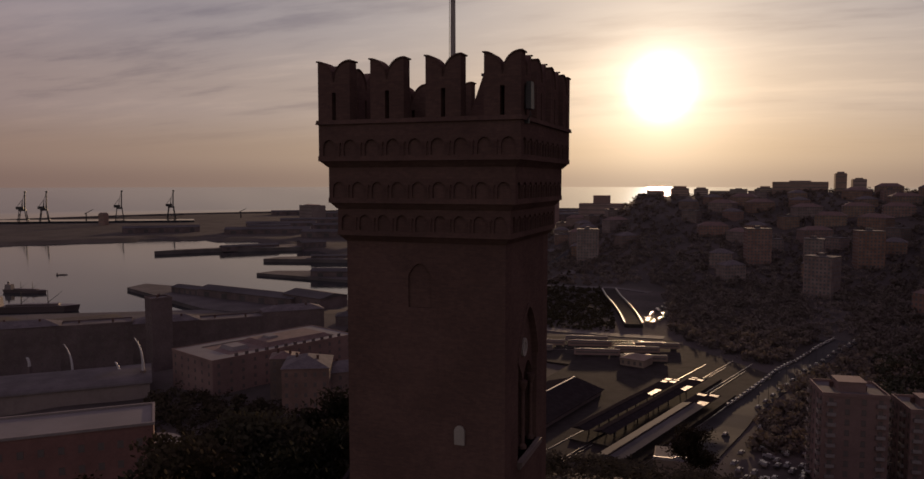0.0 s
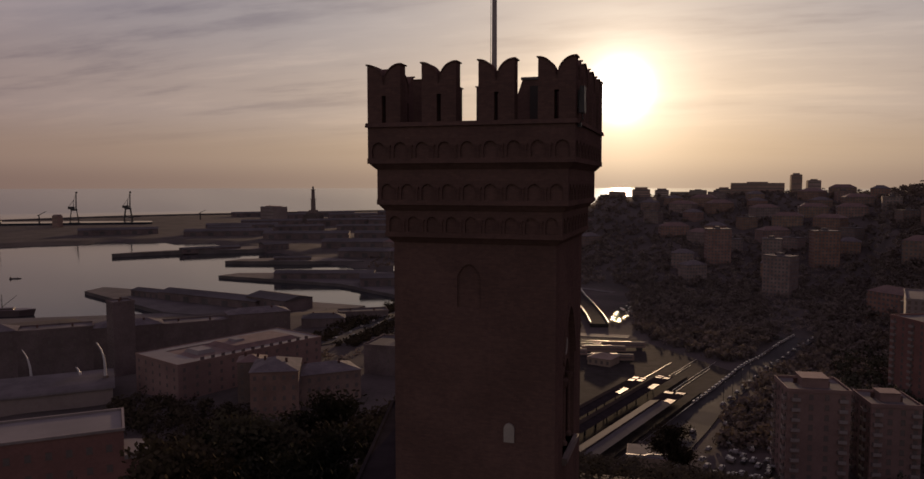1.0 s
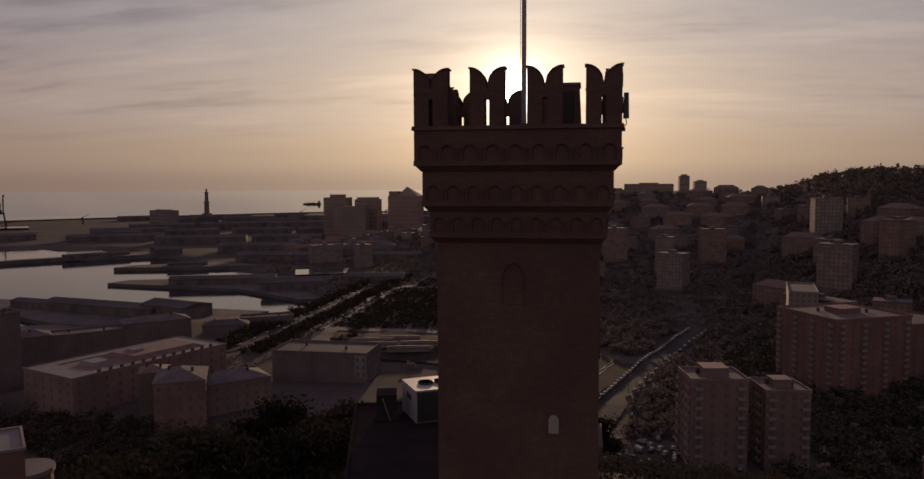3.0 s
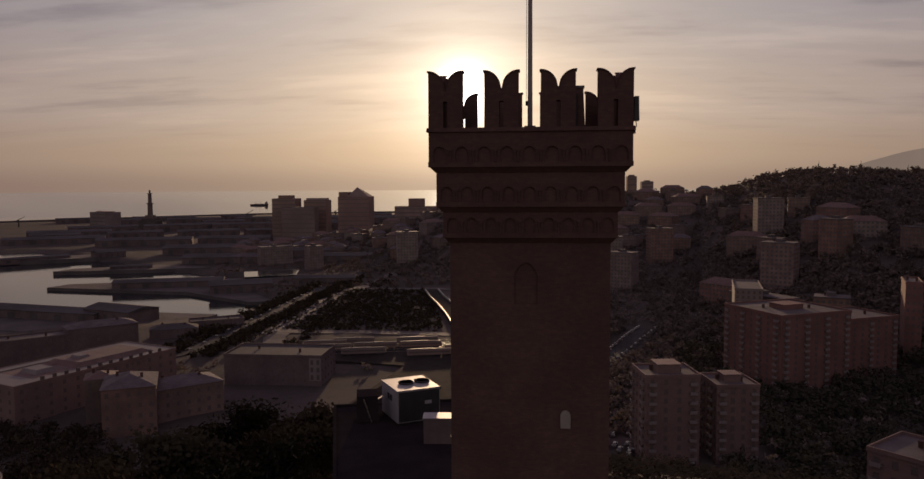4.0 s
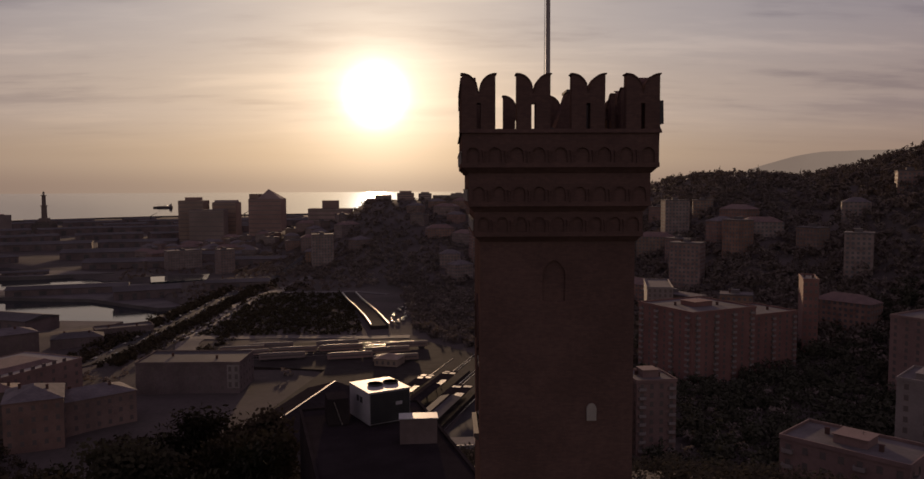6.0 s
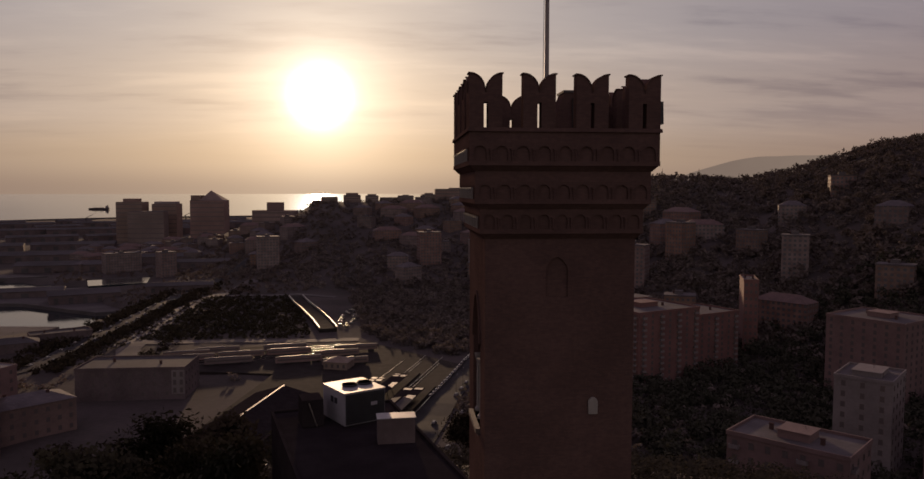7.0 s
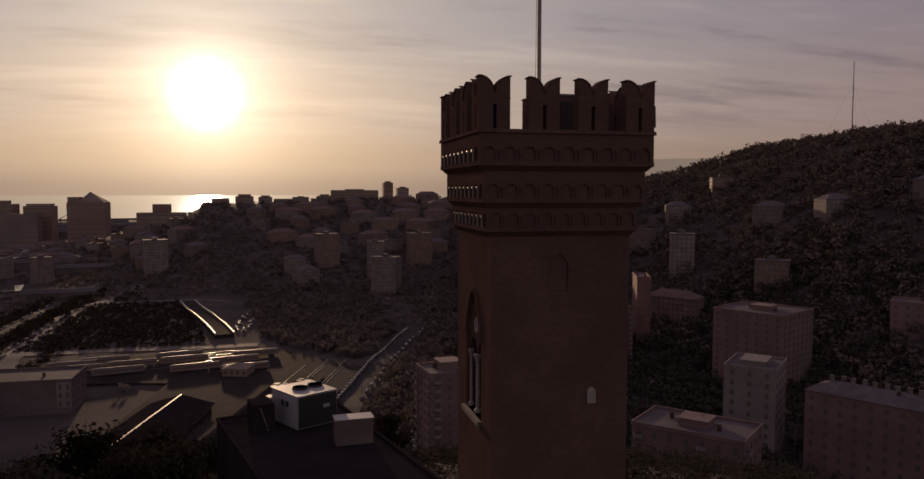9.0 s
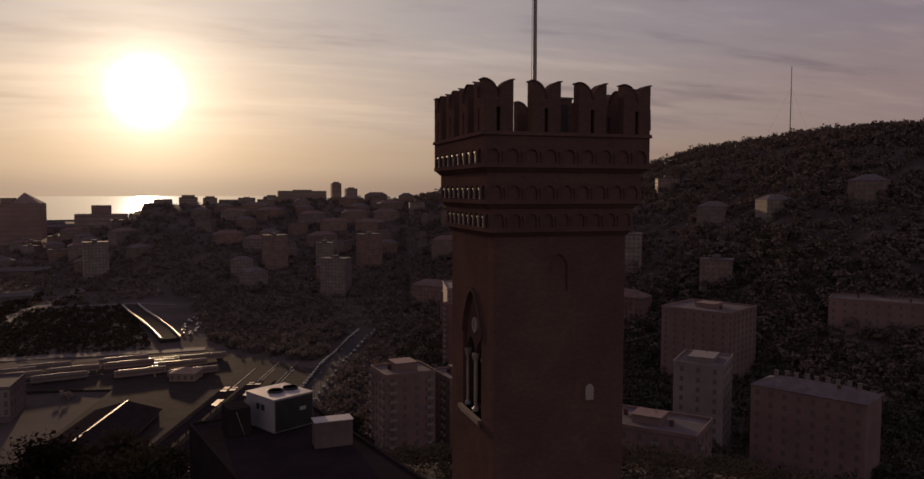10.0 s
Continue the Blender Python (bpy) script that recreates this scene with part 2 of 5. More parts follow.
class Mesh:
    """Vertices and faces of one mesh in the making."""

    def __init__(self):
        self.v, self.f, self.mi = [], [], []

    def quad(self, pts, mi=0):
        n = len(self.v)
        self.v += [tuple(p) for p in pts]
        self.f.append(tuple(range(n, n + len(pts))))
        self.mi.append(mi)

    def hexa(self, bottom, top, mi=0):
        """A closed block between two rings of points."""
        n, k = len(self.v), len(bottom)
        self.v += [tuple(p) for p in bottom] + [tuple(p) for p in top]
        self.f.append(tuple(range(n + k - 1, n - 1, -1)))
        self.f.append(tuple(range(n + k, n + 2 * k)))
        self.f += [(n + i, n + (i + 1) % k, n + k + (i + 1) % k, n + k + i) for i in range(k)]
        self.mi += [mi] * (k + 2)
        return self

    def box(self, x0, x1, y0, y1, z0, z1, mi=0, inset=0.0):
        """A block; inset: how far its top is drawn in."""
        i = inset
        return self.hexa([(x0, y0, z0), (x1, y0, z0), (x1, y1, z0), (x0, y1, z0)], [(x0 + i, y0 + i, z1), (x1 - i, y0 + i, z1), (x1 - i, y1 - i, z1), (x0 + i, y1 - i, z1)], mi)

    def slab(self, poly, z0, z1, mi=0):
        a = sum(p[0] * q[1] - q[0] * p[1] for p, q in zip(poly, poly[1:] + poly[:1]))
        poly = poly if a > 0 else poly[::-1]
        return self.hexa([(x, y, z0) for x, y in poly], [(x, y, z1) for x, y in poly], mi)

    def tube(self, a, b, r0, r1=None, n=10, mi=0):
        a, b = Vector(a), Vector(b)
        r1 = r0 if r1 is None else r1
        d = (b - a).normalized()
        s = d.orthogonal().normalized()
        t = d.cross(s)
        ring = [s * math.cos(2 * math.pi * i / n) + t * math.sin(2 * math.pi * i / n) for i in range(n)]
        return self.hexa([a + p * r0 for p in ring], [b + p * r1 for p in ring], mi)

    def lathe(self, x, y, profile, n=14, mi=0):
        """A turned form: rows of (radius, height)."""
        for (r0, z0), (r1, z1) in zip(profile, profile[1:]):
            self.tube((x, y, z0), (x, y, z1), max(r0, 0.001), max(r1, 0.001), n, mi)
        return self

    def data(self, name, mats, smooth=False):
        me = bpy.data.meshes.new(name)
        me.from_pydata(self.v, [], self.f)
        for m in mats if isinstance(mats, (list, tuple)) else [mats]:
            me.materials.append(m)
        me.polygons.foreach_set("material_index", self.mi)
        if smooth:
            me.polygons.foreach_set("use_smooth", [True] * len(self.f))
        me.update()
        return me


def thing(name, label, category, place=(0, 0, 0), turn=0.0, group="", kind=""):
    ob = new(name)
    ob.matrix_basis = pose(*place, 0, 0, turn)
    ob.empty_display_size = 0.5
    return tagged(ob, label, category, group, kind)


def part(name, mesh, mats, parent, label="", m=None):
    ob = new(name, mesh if isinstance(mesh, bpy.types.Mesh) else mesh.data(name, mats))
    ob.parent = parent
    if m is not None:
        ob.matrix_basis = m
    return tagged(ob, label)


def solid(name, mesh, mats, label, category="", kind="", group=""):
    return tagged(new(name, mesh.data(name, mats)), label, category, group, kind)


def step(a, b, x):
    t = min(1.0, max(0.0, (x - a) / (b - a)))
    return t * t * (3 - 2 * t)


# ---- ground and sea ----
EYE_X, EYE_Y = 0.0, -33.0
RIDGE = [(-180, 300, 40), (-100, 900, 20), (-60, 1400, 4), (-18, 1500, 4), (-15, 1500, 15), (-12, 1350, 30), (-10.6, 1290, 44), (-8.0, 1250, 58), (-6.8, 1250, 80), (-6.1, 1250, 87), (0, 1250, 89), (6, 1250, 95), (11, 1220, 97), (14, 1200, 101), (16.3, 1150, 117),
         (19.4, 1050, 123), (21.6, 1000, 121), (25, 980, 117), (30, 930, 136), (33.5, 880, 152), (39.7, 790, 160), (44.7, 750, 163), (52, 740, 162), (75, 700, 140), (110, 500, 100), (180, 300, 40)]
COAST = [(-180, 4000), (-80, 2300), (-51, 2380), (-40.5, 2590), (-32.3, 2690), (-20.6, 2900), (-5.7, 3000), (10, 3300), (180, 4000)]
BASIN = [(-1700, 200), (-800, 240), (-535, 400), (-439, 455), (-236, 556), (-234, 628), (-285, 690), (-340, 820), (-515, 915), (-600, 1000), (-703, 1052), (-758, 1137), (-1018, 1116), (-1165, 905), (-1900, 500)]


def inside(x, y, poly):
    hit = False
    for (x0, y0), (x1, y1) in zip(poly, poly[1:] + poly[:1]):
        if (y0 > y) != (y1 > y) and x < (x1 - x0) * (y - y0) / (y1 - y0) + x0:
            hit = not hit
    return hit


def ground_z(x, y):
    dx, dy = x - EYE_X, y - EYE_Y
    r, az = math.hypot(dx, dy), math.degrees(math.atan2(dx, dy))
    rr = np.interp(az, [p[0] for p in RIDGE], [p[1] for p in RIDGE])
    rz = np.interp(az, [p[0] for p in RIDGE], [p[2] for p in RIDGE])
    if r > np.interp(az, [p[0] for p in COAST], [p[1] for p in COAST]) or inside(x, y, BASIN):
        return -6.0
    low = 3.0 + 9.0 * step(-420, -120, x)
    foot = rr * (0.42 if az > 12 else 0.55)
    h = low + (rz - low) * step(foot, rr, r) ** 0.9
    if r > rr:
        h = 5 + (rz - 5) * (1 - step(rr, rr * 1.7, r))
    d = math.hypot(x * (0.85 if x > 0 else 1.15), y - 10)
    castle = 76 * (1 - step(28, 215, d))
    h = max(h, castle) + 1.2 * noise.noise((x * 0.03, y * 0.03, 0)) * (1 if r < 2000 else 0)
    return h


def make_ground():
    g = Mesh()
    azs = [math.radians(a) for a in np.concatenate([np.arange(-180, -64, 6.0), np.arange(-64, 64, 0.8), np.arange(64, 180, 6.0)])]
    rs = [0.0, 12.0]
    while rs[-1] < 4700:
        rs.append(rs[-1] * 1.035 + 2)
    n = len(azs)
    for r in rs:
        for a in azs:
            x, y = EYE_X + r * math.sin(a), EYE_Y + r * math.cos(a)
            g.v.append((x, y, ground_z(x, y)))
    for i in range(len(rs) - 1):
        for j in range(n):
            k = (j + 1) % n
            g.f.append((i * n + k, i * n + j, (i + 1) * n + j, (i + 1) * n + k))
            g.mi.append(0)
    ob = solid("ground", g, HILL, "dark ground of the town, castle hill and far wooded ridge", kind="structure")
    ob.data.polygons.foreach_set("use_smooth", [True] * len(g.f))


def make_sea():
    g = Mesh()
    azs = [math.radians(a) for a in np.arange(-180, 180, 3.0)]
    rs = [150, 700, 1500, 2300, 3000] + [3000 + 1935 * i / 24 for i in range(1, 25)]
    n = len(azs)
    for r in rs:
        z = 77 * max(0.0, r - 3000) / 1935
        g.v += [(EYE_X + r * math.sin(a), EYE_Y + r * math.cos(a), z) for a in azs]
    for i in range(len(rs) - 1):
        for j in range(n):
            k = (j + 1) % n
            g.f.append((i * n + k, i * n + j, (i + 1) * n + j, (i + 1) * n + k))
            g.mi.append(0)
    ob = solid("water", g, WATER, "calm grey harbour and open sea", kind="structure")
    ob.data.polygons.foreach_set("use_smooth", [True] * len(g.f))


make_ground()
make_sea()

# the far mountain behind the ridge
mt = Mesh()
for i in range(61):
    a = radians(12 + 36 * i / 60)
    h = 40 + 110 * step(15, 23, math.degrees(a)) + 150 * math.exp(-((math.degrees(a) - 27) / 5.5) ** 2) + 110 * step(27, 34, math.degrees(a)) + 7 * noise.noise((i * 0.35, 0, 0))
    mt.v += [(EYE_X + 4700 * math.sin(a), EYE_Y + 4700 * math.cos(a), -5), (EYE_X + 4700 * math.sin(a), EYE_Y + 4700 * math.cos(a), h)]
for i in range(60):
    mt.f.append((2 * i, 2 * i + 2, 2 * i + 3, 2 * i + 1))
    mt.mi.append(0)
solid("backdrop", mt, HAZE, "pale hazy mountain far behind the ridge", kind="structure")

# ---- the tower ----
SHAFT, TOP = 3.25, 111.66
TIERS = [(4.01, 110.27, TOP), (3.74, 108.68, 110.05), (3.50, 107.42, 108.46)]  # half width, foot, head
tower = thing("castle_tower", "tall square old brick tower with three corbelled tiers and swallow-tailed battlements", "tower", (-0.035, -0.08, 55))
tower_floor = 55.0


def up(z):
    return z - tower_floor


def wall_with_opening(width, z0, z1, thick, cu, w, sill, spring, rise, n=14):
    """A wall along x with its outer face at y = 0, and one arched opening through it."""
    g = Mesh()
    h = width / 2
    a, b = cu - w / 2, cu + w / 2
    g.box(-h, a, 0, thick, z0, z1).box(b, h, 0, thick, z0, z1).box(a, b, 0, thick, z0, sill)
    for i in range(n):
        u0, u1 = a + w * i / n, a + w * (i + 1) / n
        e0, e1 = [spring + rise * (1 - abs(2 * (u - cu) / w) ** 1.7) ** 0.8 for u in (u0, u1)]
        g.hexa([(u0, 0, e0), (u1, 0, e1), (u1, thick, e1), (u0, thick, e0)], [(u0, 0, z1), (u1, 0, z1), (u1, thick, z1), (u0, thick, z1)])
    return g


def face(k, half):
    """The pose of a side of the tower, its outer face at half from the axis; 0: front, 1: left, 2: back, 3: right."""
    turn = (0, -90, 180, 90)[k]
    return pose(0, 0, 0, 0, 0, turn) @ pose(0, -half, 0)


# the shaft's four walls, each with its window
part("wall", wall_with_opening(6.50, 0, up(107.5), 0.8, -0.15, 0.95, up(104.7), up(105.9), 0.5), BRICK, tower, "", face(0, SHAFT))
part("blind_window", Mesh().box(-0.75, 0.45, 0.09, 0.5, up(104.6), up(106.5)), BRICK, tower, "walled-up arched window", face(0, SHAFT))
bif = wall_with_opening(4.90, 0, up(107.5), 0.8, 0.1, 2.9, up(98.5), up(102.2), 2.2)
part("wall", bif, BRICK, tower, "", face(1, SHAFT))
part("wall", Mesh().box(-3.25, 3.25, 0, 0.8, 0, up(107.5)), BRICK, tower, "", face(2, SHAFT))
part("wall", wall_with_opening(4.90, 0, up(107.5), 0.8, 0, 2.9, up(98.5), up(102.2), 2.2), BRICK, tower, "", face(3, SHAFT))
for z in (97.4, 104.2):
    part("floor_inside", Mesh().box(-2.5, 2.5, -2.5, 2.5, up(z), up(z + 0.2)), DARKWOOD, tower)


def bifora(k, cu, shaft):
    """The paired lancet window: sill, slender columns in shaft's material, pierced stone head and moulded hood."""
    m = face(k, SHAFT)
    w = part("window", Mesh().box(cu - 1.6, cu + 1.6, -0.22, 0.5, up(98.3), up(98.5)).box(cu - 1.5, cu + 1.5, -0.12, 0.3, up(98.16), up(98.3)), STONE, tower, "paired lancet window with pale stone sill and slender columns", m)
    for u, r in ((cu, 0.10), (cu - 1.3, 0.08), (cu + 1.3, 0.08)):
        z = up(98.5)
        part("column", Mesh().lathe(u, 0.22, [(r + 0.08, z), (r + 0.08, z + 0.12), (r, z + 0.22), (r * 0.92, z + 2.45), (r + 0.03, z + 2.5), (r + 0.1, z + 2.75), (r + 0.1, z + 2.85)]), shaft, w)
    n = 32
    lo, hi = [], []
    for i in range(n + 1):
        u = cu - 1.45 + 2.9 * i / n
        s = abs((2 * i / n) % 1.0 * 2 - 1) if i % (n // 2) else 1.0
        lo.append((u, up(101.3) + 0.75 * (1 - s ** 1.7) ** 0.8))
        hi.append((u, max(lo[-1][1] + 0.05, up(102.2) + 2.2 * (max(0.0, 1 - abs(2 * (u - cu) / 2.9) ** 1.7)) ** 0.8)))
    ring = lo + hi[::-1]
    head = Mesh().hexa([(u, 0.4, z) for u, z in ring], [(u, 0.2, z) for u, z in ring])
    part("window_head", head, BRICK, w)
    ring = Mesh()
    for i in range(16):
        t = radians(360 * i / 16)
        ring.v += [(cu + r * math.cos(t), y, up(102.75) + r * math.sin(t)) for r, y in ((0.22, 0.12), (0.38, 0.12), (0.38, 0.2), (0.22, 0.2))]
    for i in range(16):
        p, q = 4 * i, 4 * ((i + 1) % 16)
        ring.f += [(p + j, p + (j + 1) % 4, q + (j + 1) % 4, q + j) for j in range(4)]
        ring.mi += [0] * 4
    part("oculus_ring", ring, MARBLE, w)
    part("oculus", Mesh().tube((cu, 0.17, up(102.75)), (cu, 0.195, up(102.75)), 0.22, n=16), MARBLE, w)
    ring = [(u, z + 0.02) for u, z in hi] + [((u - cu) * 1.1 + cu, z + 0.2) for u, z in hi[::-1]]
    hood = Mesh().hexa([(u, -0.003, z) for u, z in ring], [(u, -0.07, z) for u, z in ring])
    part("hood_mould", hood, BRICK, w)


bifora(1, 0.1, MARBLE)
# right-hand columns take the brick colour to stay dark in the shade there
bifora(3, 0.0, BRICK)

# small pale arched panel low on the front
pl = Mesh()
pts = [(-0.2, 0), (0.2, 0), (0.21, 0.5)] + [(0.21 * math.cos(radians(a)), 0.5 + 0.24 * math.sin(radians(a))) for a in range(20, 180, 20)] + [(-0.21, 0.5)]
pl.hexa([(1.48 + u, -0.004, up(99.55) + z) for u, z in pts], [(1.48 + u, -0.09, up(99.55) + z) for u, z in pts])
part("arched_plaque", pl, MARBLE, tower, "small pale round-headed stone plaque", face(0, SHAFT))


def arch_unit(pitch, height, depth):
    """One bay of a blind arcade: two half piers joined by a round arch, its outer face at y = 0."""
    h, w = pitch / 2, pitch * 0.30
    zs = height - 0.12 - w
    ring = [(-h, 0), (-w, 0)] + [(-w * math.cos(radians(a)), zs + w * math.sin(radians(a))) for a in range(0, 181, 30)] + [(w, 0), (h, 0), (h, height), (-h, height)]
    return Mesh().hexa([(u, depth, z) for u, z in ring], [(u, 0, z) for u, z in ring])


for n, (half, z0, z1) in enumerate(TIERS):
    nxt = TIERS[n + 1][0] if n < 2 else SHAFT
    t = part("corbelled_tier", Mesh().box(-half, half, -half, half, up(z0 + 0.93), up(z1)), BRICK, tower, "brick tier with a blind arcade")
    part("arcade_back", Mesh().box(-half + 0.09, half - 0.09, -half + 0.09, half - 0.09, up(z0 + 0.2), up(z0 + 0.93)), BRICK, t)
    part("ledge", Mesh().box(-half - 0.02, half + 0.02, -half - 0.02, half + 0.02, up(z0), up(z0 + 0.2)), BRICK, t)
    part("corbel_moulding", Mesh().box(-nxt - 0.03, nxt + 0.03, -nxt - 0.03, nxt + 0.03, up(z0 - 0.22), up(z0), inset=nxt - half + 0.06), BRICK, t)
    count = 9
    colon = Mesh().tube((0, -0.03, 0), (0, -0.03, 0.42), 0.045, n=6).box(-0.07, 0.07, -0.1, 0.0, 0.42, 0.5)
    # the left side's colonnettes are paler: sunlight put into their colour
    brick_post, sunlit_post = colon.data("colonnette", BRICK), colon.data("colonnette", MARBLE)
    for k in range(4):
        # the side arcades stand between the front and back ones
        run = half if k in (0, 2) else half - 0.093
        pitch = 2 * run / count
        unit = arch_unit(pitch, 0.73, 0.09).data("arch", BRICK)
        for i in range(count):
            u = -run + pitch * (i + 0.5)
            part("arch", unit, None, t, "", face(k, half) @ pose(u, 0, up(z0 + 0.2)))
            if i:
                part("colonnette", sunlit_post if k == 1 else brick_post, None, t, ("colonnette paled for the sun on the left side" if k == 1 else "slim brick colonnette") if i == 1 else "", face(k, half) @ pose(u - pitch / 2, 0, up(z0 + 0.2)))
part("string_course", Mesh().box(-4.1, 4.1, -4.1, 4.1, up(TOP), up(TOP + 0.16), inset=0.03), BRICK, tower, "thin projecting string course")

# swallow-tailed merlons
TIP, NOTCH, WALL = 114.0, 113.25, 0.55


def merlon(width, start=0.0):
    """One merlon along x from 0, outer face at y = 0; start: where it is cut at a corner."""
    g = Mesh()
    n = 18
    z0 = up(TOP + 0.16)

    def top(u):
        s = abs(u / (width / 2) - 1)
        return up(NOTCH) + (TIP - NOTCH) * math.sqrt(max(0.0, 1 - (1 - s) ** 2)) ** 1.0 if s > 0 else up(NOTCH)

    us = [width * i / n for i in range(n + 1) if width * i / n > start + 0.01]
    us = [start] + us
    c0, c1, zs = width / 2 - 0.085, width / 2 + 0.085, up(112.85)
    ring = [(start, z0)] + [(c0, z0), (c0, zs), (c1, zs), (c1, z0)] + [(width, z0)] + [(u, top(u)) for u in us[::-1]]
    g.hexa([(u, WALL, z) for u, z in ring], [(u, 0, z) for u, z in ring])
    c = Mesh()
    out = [(u - (0.05 if u == 0 else 0) + (0.05 if u == width else 0), top(u)) for u in us]
    ring = [(u, z + 0.003) for u, z in out] + [(u, z + 0.055) for u, z in out[::-1]]
    c.hexa([(u, WALL + 0.05, z) for u, z in ring], [(u, -0.05, z) for u, z in ring])
    return g.data("merlon", BRICK), c.data("coping", BRICK)


MW, GAP = 1.355, 0.867
plain, cut = merlon(MW), merlon(MW, WALL)
HALF = 4.01
for k in range(4):
    for i in range(4):
        u = -HALF + i * (MW + GAP)
        m = face(k, HALF) @ pose(u, 0, 0)
        kind = plain
        if k in (1, 3) and i == 0:
            kind = cut
        if k in (1, 3) and i == 3:
            kind, m = cut, face(k, HALF) @ pose(HALF, 0, 0) @ Matrix.Diagonal((-1, 1, 1, 1))
        q = part("merlon", kind[0], None, tower, "swallow-tailed brick merlon" if i == 0 else "", m)
        part("coping", kind[1], None, q)
part("roof_deck", Mesh().box(-3.4, 3.4, -3.4, 3.4, up(TOP + 0.162), up(TOP + 0.2)), BITUMEN, tower)

flagpole = thing("flagpole", "tall bare weathered pole on the tower's roof", "flagpole", (-0.054, -0.07, TOP + 0.2))
part("pole", Mesh().tube((0, 0, 0.3), (0, 0, 13.5), 0.115, 0.075, 12), POLE, flagpole)
part("base", Mesh().box(-0.3, 0.3, -0.3, 0.3, 0, 0.3, inset=0.06), IRON, flagpole)
part("halyard_cleat", Mesh().box(-0.2, -0.1, -0.04, 0.04, 1.2, 1.4), IRON, flagpole)
part("halyard", Mesh().tube((-0.17, 0, 1.3), (-0.12, 0, 13.3), 0.012, n=5), IRON, flagpole)

hut = thing("stair_hut", "small plastered stair hut with a flat lid on the tower's roof", "hut", (1.58, 1.42, TOP + 0.2))
part("body", Mesh().hexa([(-1.3, -0.8, 0), (0.85, -0.8, 0), (0.85, 0.8, 0), (-1.3, 0.8, 0)], [(-0.6, -0.7, 2.03), (0.75, -0.7, 2.03), (0.75, 0.7, 2.03), (-0.6, 0.7, 2.03)]), BRICK, hut)
part("roof", Mesh().box(-0.66, 0.8, -0.75, 0.75, 2.033, 2.14), BITUMEN, hut)
part("door", Mesh().box(-0.25, 0.5, -0.83, -0.72, 0.02, 1.75), DARKWOOD, hut)

siren = thing("loudspeaker_box", "small dark box bracketed to the outer side of the battlements", "loudspeaker", (3.978, -3.4, 112.05))
part("box", Mesh().box(0.063, 0.27, -0.32, 0.1, 0.0, 0.95, inset=0.02), IRON, siren)
part("bracket", Mesh().box(0, 0.06, -0.2, 0.0, 0.2, 0.8), IRON, siren)
part("cable", Mesh().tube((0.15, -0.1, 0.02), (0.19, -0.1, -0.2), 0.02, n=5).tube((0.19, -0.1, -0.2), (0.06, -0.1, -0.36), 0.02, n=5).box(0.0, 0.14, -0.2, -0.05, -0.5, -0.35), IRON, siren)

# ---- castle wing and its roof plant ----
# Walls, roof and copings of the wing share one near-black colour.
wing = thing("castle_wing", "lower castle wing with near-black walls and a flat roof", "building", (-10.2, 22, 55), 15)
part("wall", Mesh().box(-5.0, 5.86, -13, 11.5, 0, 34.4), NEARBLACK, wing)
part("roof", Mesh().box(-4.9, 5.76, -12.9, 11.4, 34.403, 34.5), NEARBLACK, wing)
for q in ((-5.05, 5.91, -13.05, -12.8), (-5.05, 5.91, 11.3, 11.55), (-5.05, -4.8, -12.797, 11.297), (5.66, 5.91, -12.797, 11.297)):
    part("coping", Mesh().box(*q, 34.503, 34.7), NEARBLACK, wing)
part("roof_hatch", Mesh().box(-3.4, -2.2, -9.5, -8.2, 34.503, 34.8), NEARBLACK, wing)

ac = thing("rooftop_chiller", "white sheet-metal rooftop chiller with two fans and a dark coil side", "air conditioner", (-10.6, 29.74, 89.503), 30)
part("casing", Mesh().box(-1.9, 1.9, -1.95, 2.2, 0.12, 2.8), WHITEPAINT, ac)
part("lid", Mesh().box(-1.94, 1.94, -1.99, 2.24, 2.803, 2.88), WHITEPAINT, ac)
part("base_rail", Mesh().box(-1.8, 1.8, -1.85, 2.1, 0, 0.12), IRON, ac)
part("coil_panel", Mesh().box(-1.8, 1.84, -2.01, -1.953, 0.2, 2.72), GRILLE, ac, "dark coil grille panel")
for z in np.arange(0.35, 2.65, 0.18):
    part("louvre", Mesh().box(-1.76, 1.8, -2.05, -2.013, z, z + 0.03), GRILLE, ac)
part("nameplate", Mesh().box(0.5, 1.1, -2.08, -2.053, 1.55, 1.85), WHITEPAINT, ac)
for u in (-0.35, 1.1):
    f = part("fan", Mesh().lathe(u, 0.2, [(0.66, 2.883), (0.7, 3.02), (0.64, 3.04), (0.58, 2.95)], 20), IRON, ac, "round fan housing")
    bl = Mesh()
    for i in range(5):
        a = radians(72 * i)
        bl.hexa([(u + 0.08 * math.cos(a + o), 0.2 + 0.08 * math.sin(a + o), 2.97) for o in (-0.6, 0.0, 0.6)], [(u + 0.5 * math.cos(a + o), 0.2 + 0.5 * math.sin(a + o), 3.02) for o in (-0.3, 0.0, 0.3)])
    part("blades", bl, IRON, f)
for y in (-0.55, 0.15):
    part("vent", Mesh().box(-1.94, -1.903, y, y + 0.45, 1.7, 2.2), GRILLE, ac)

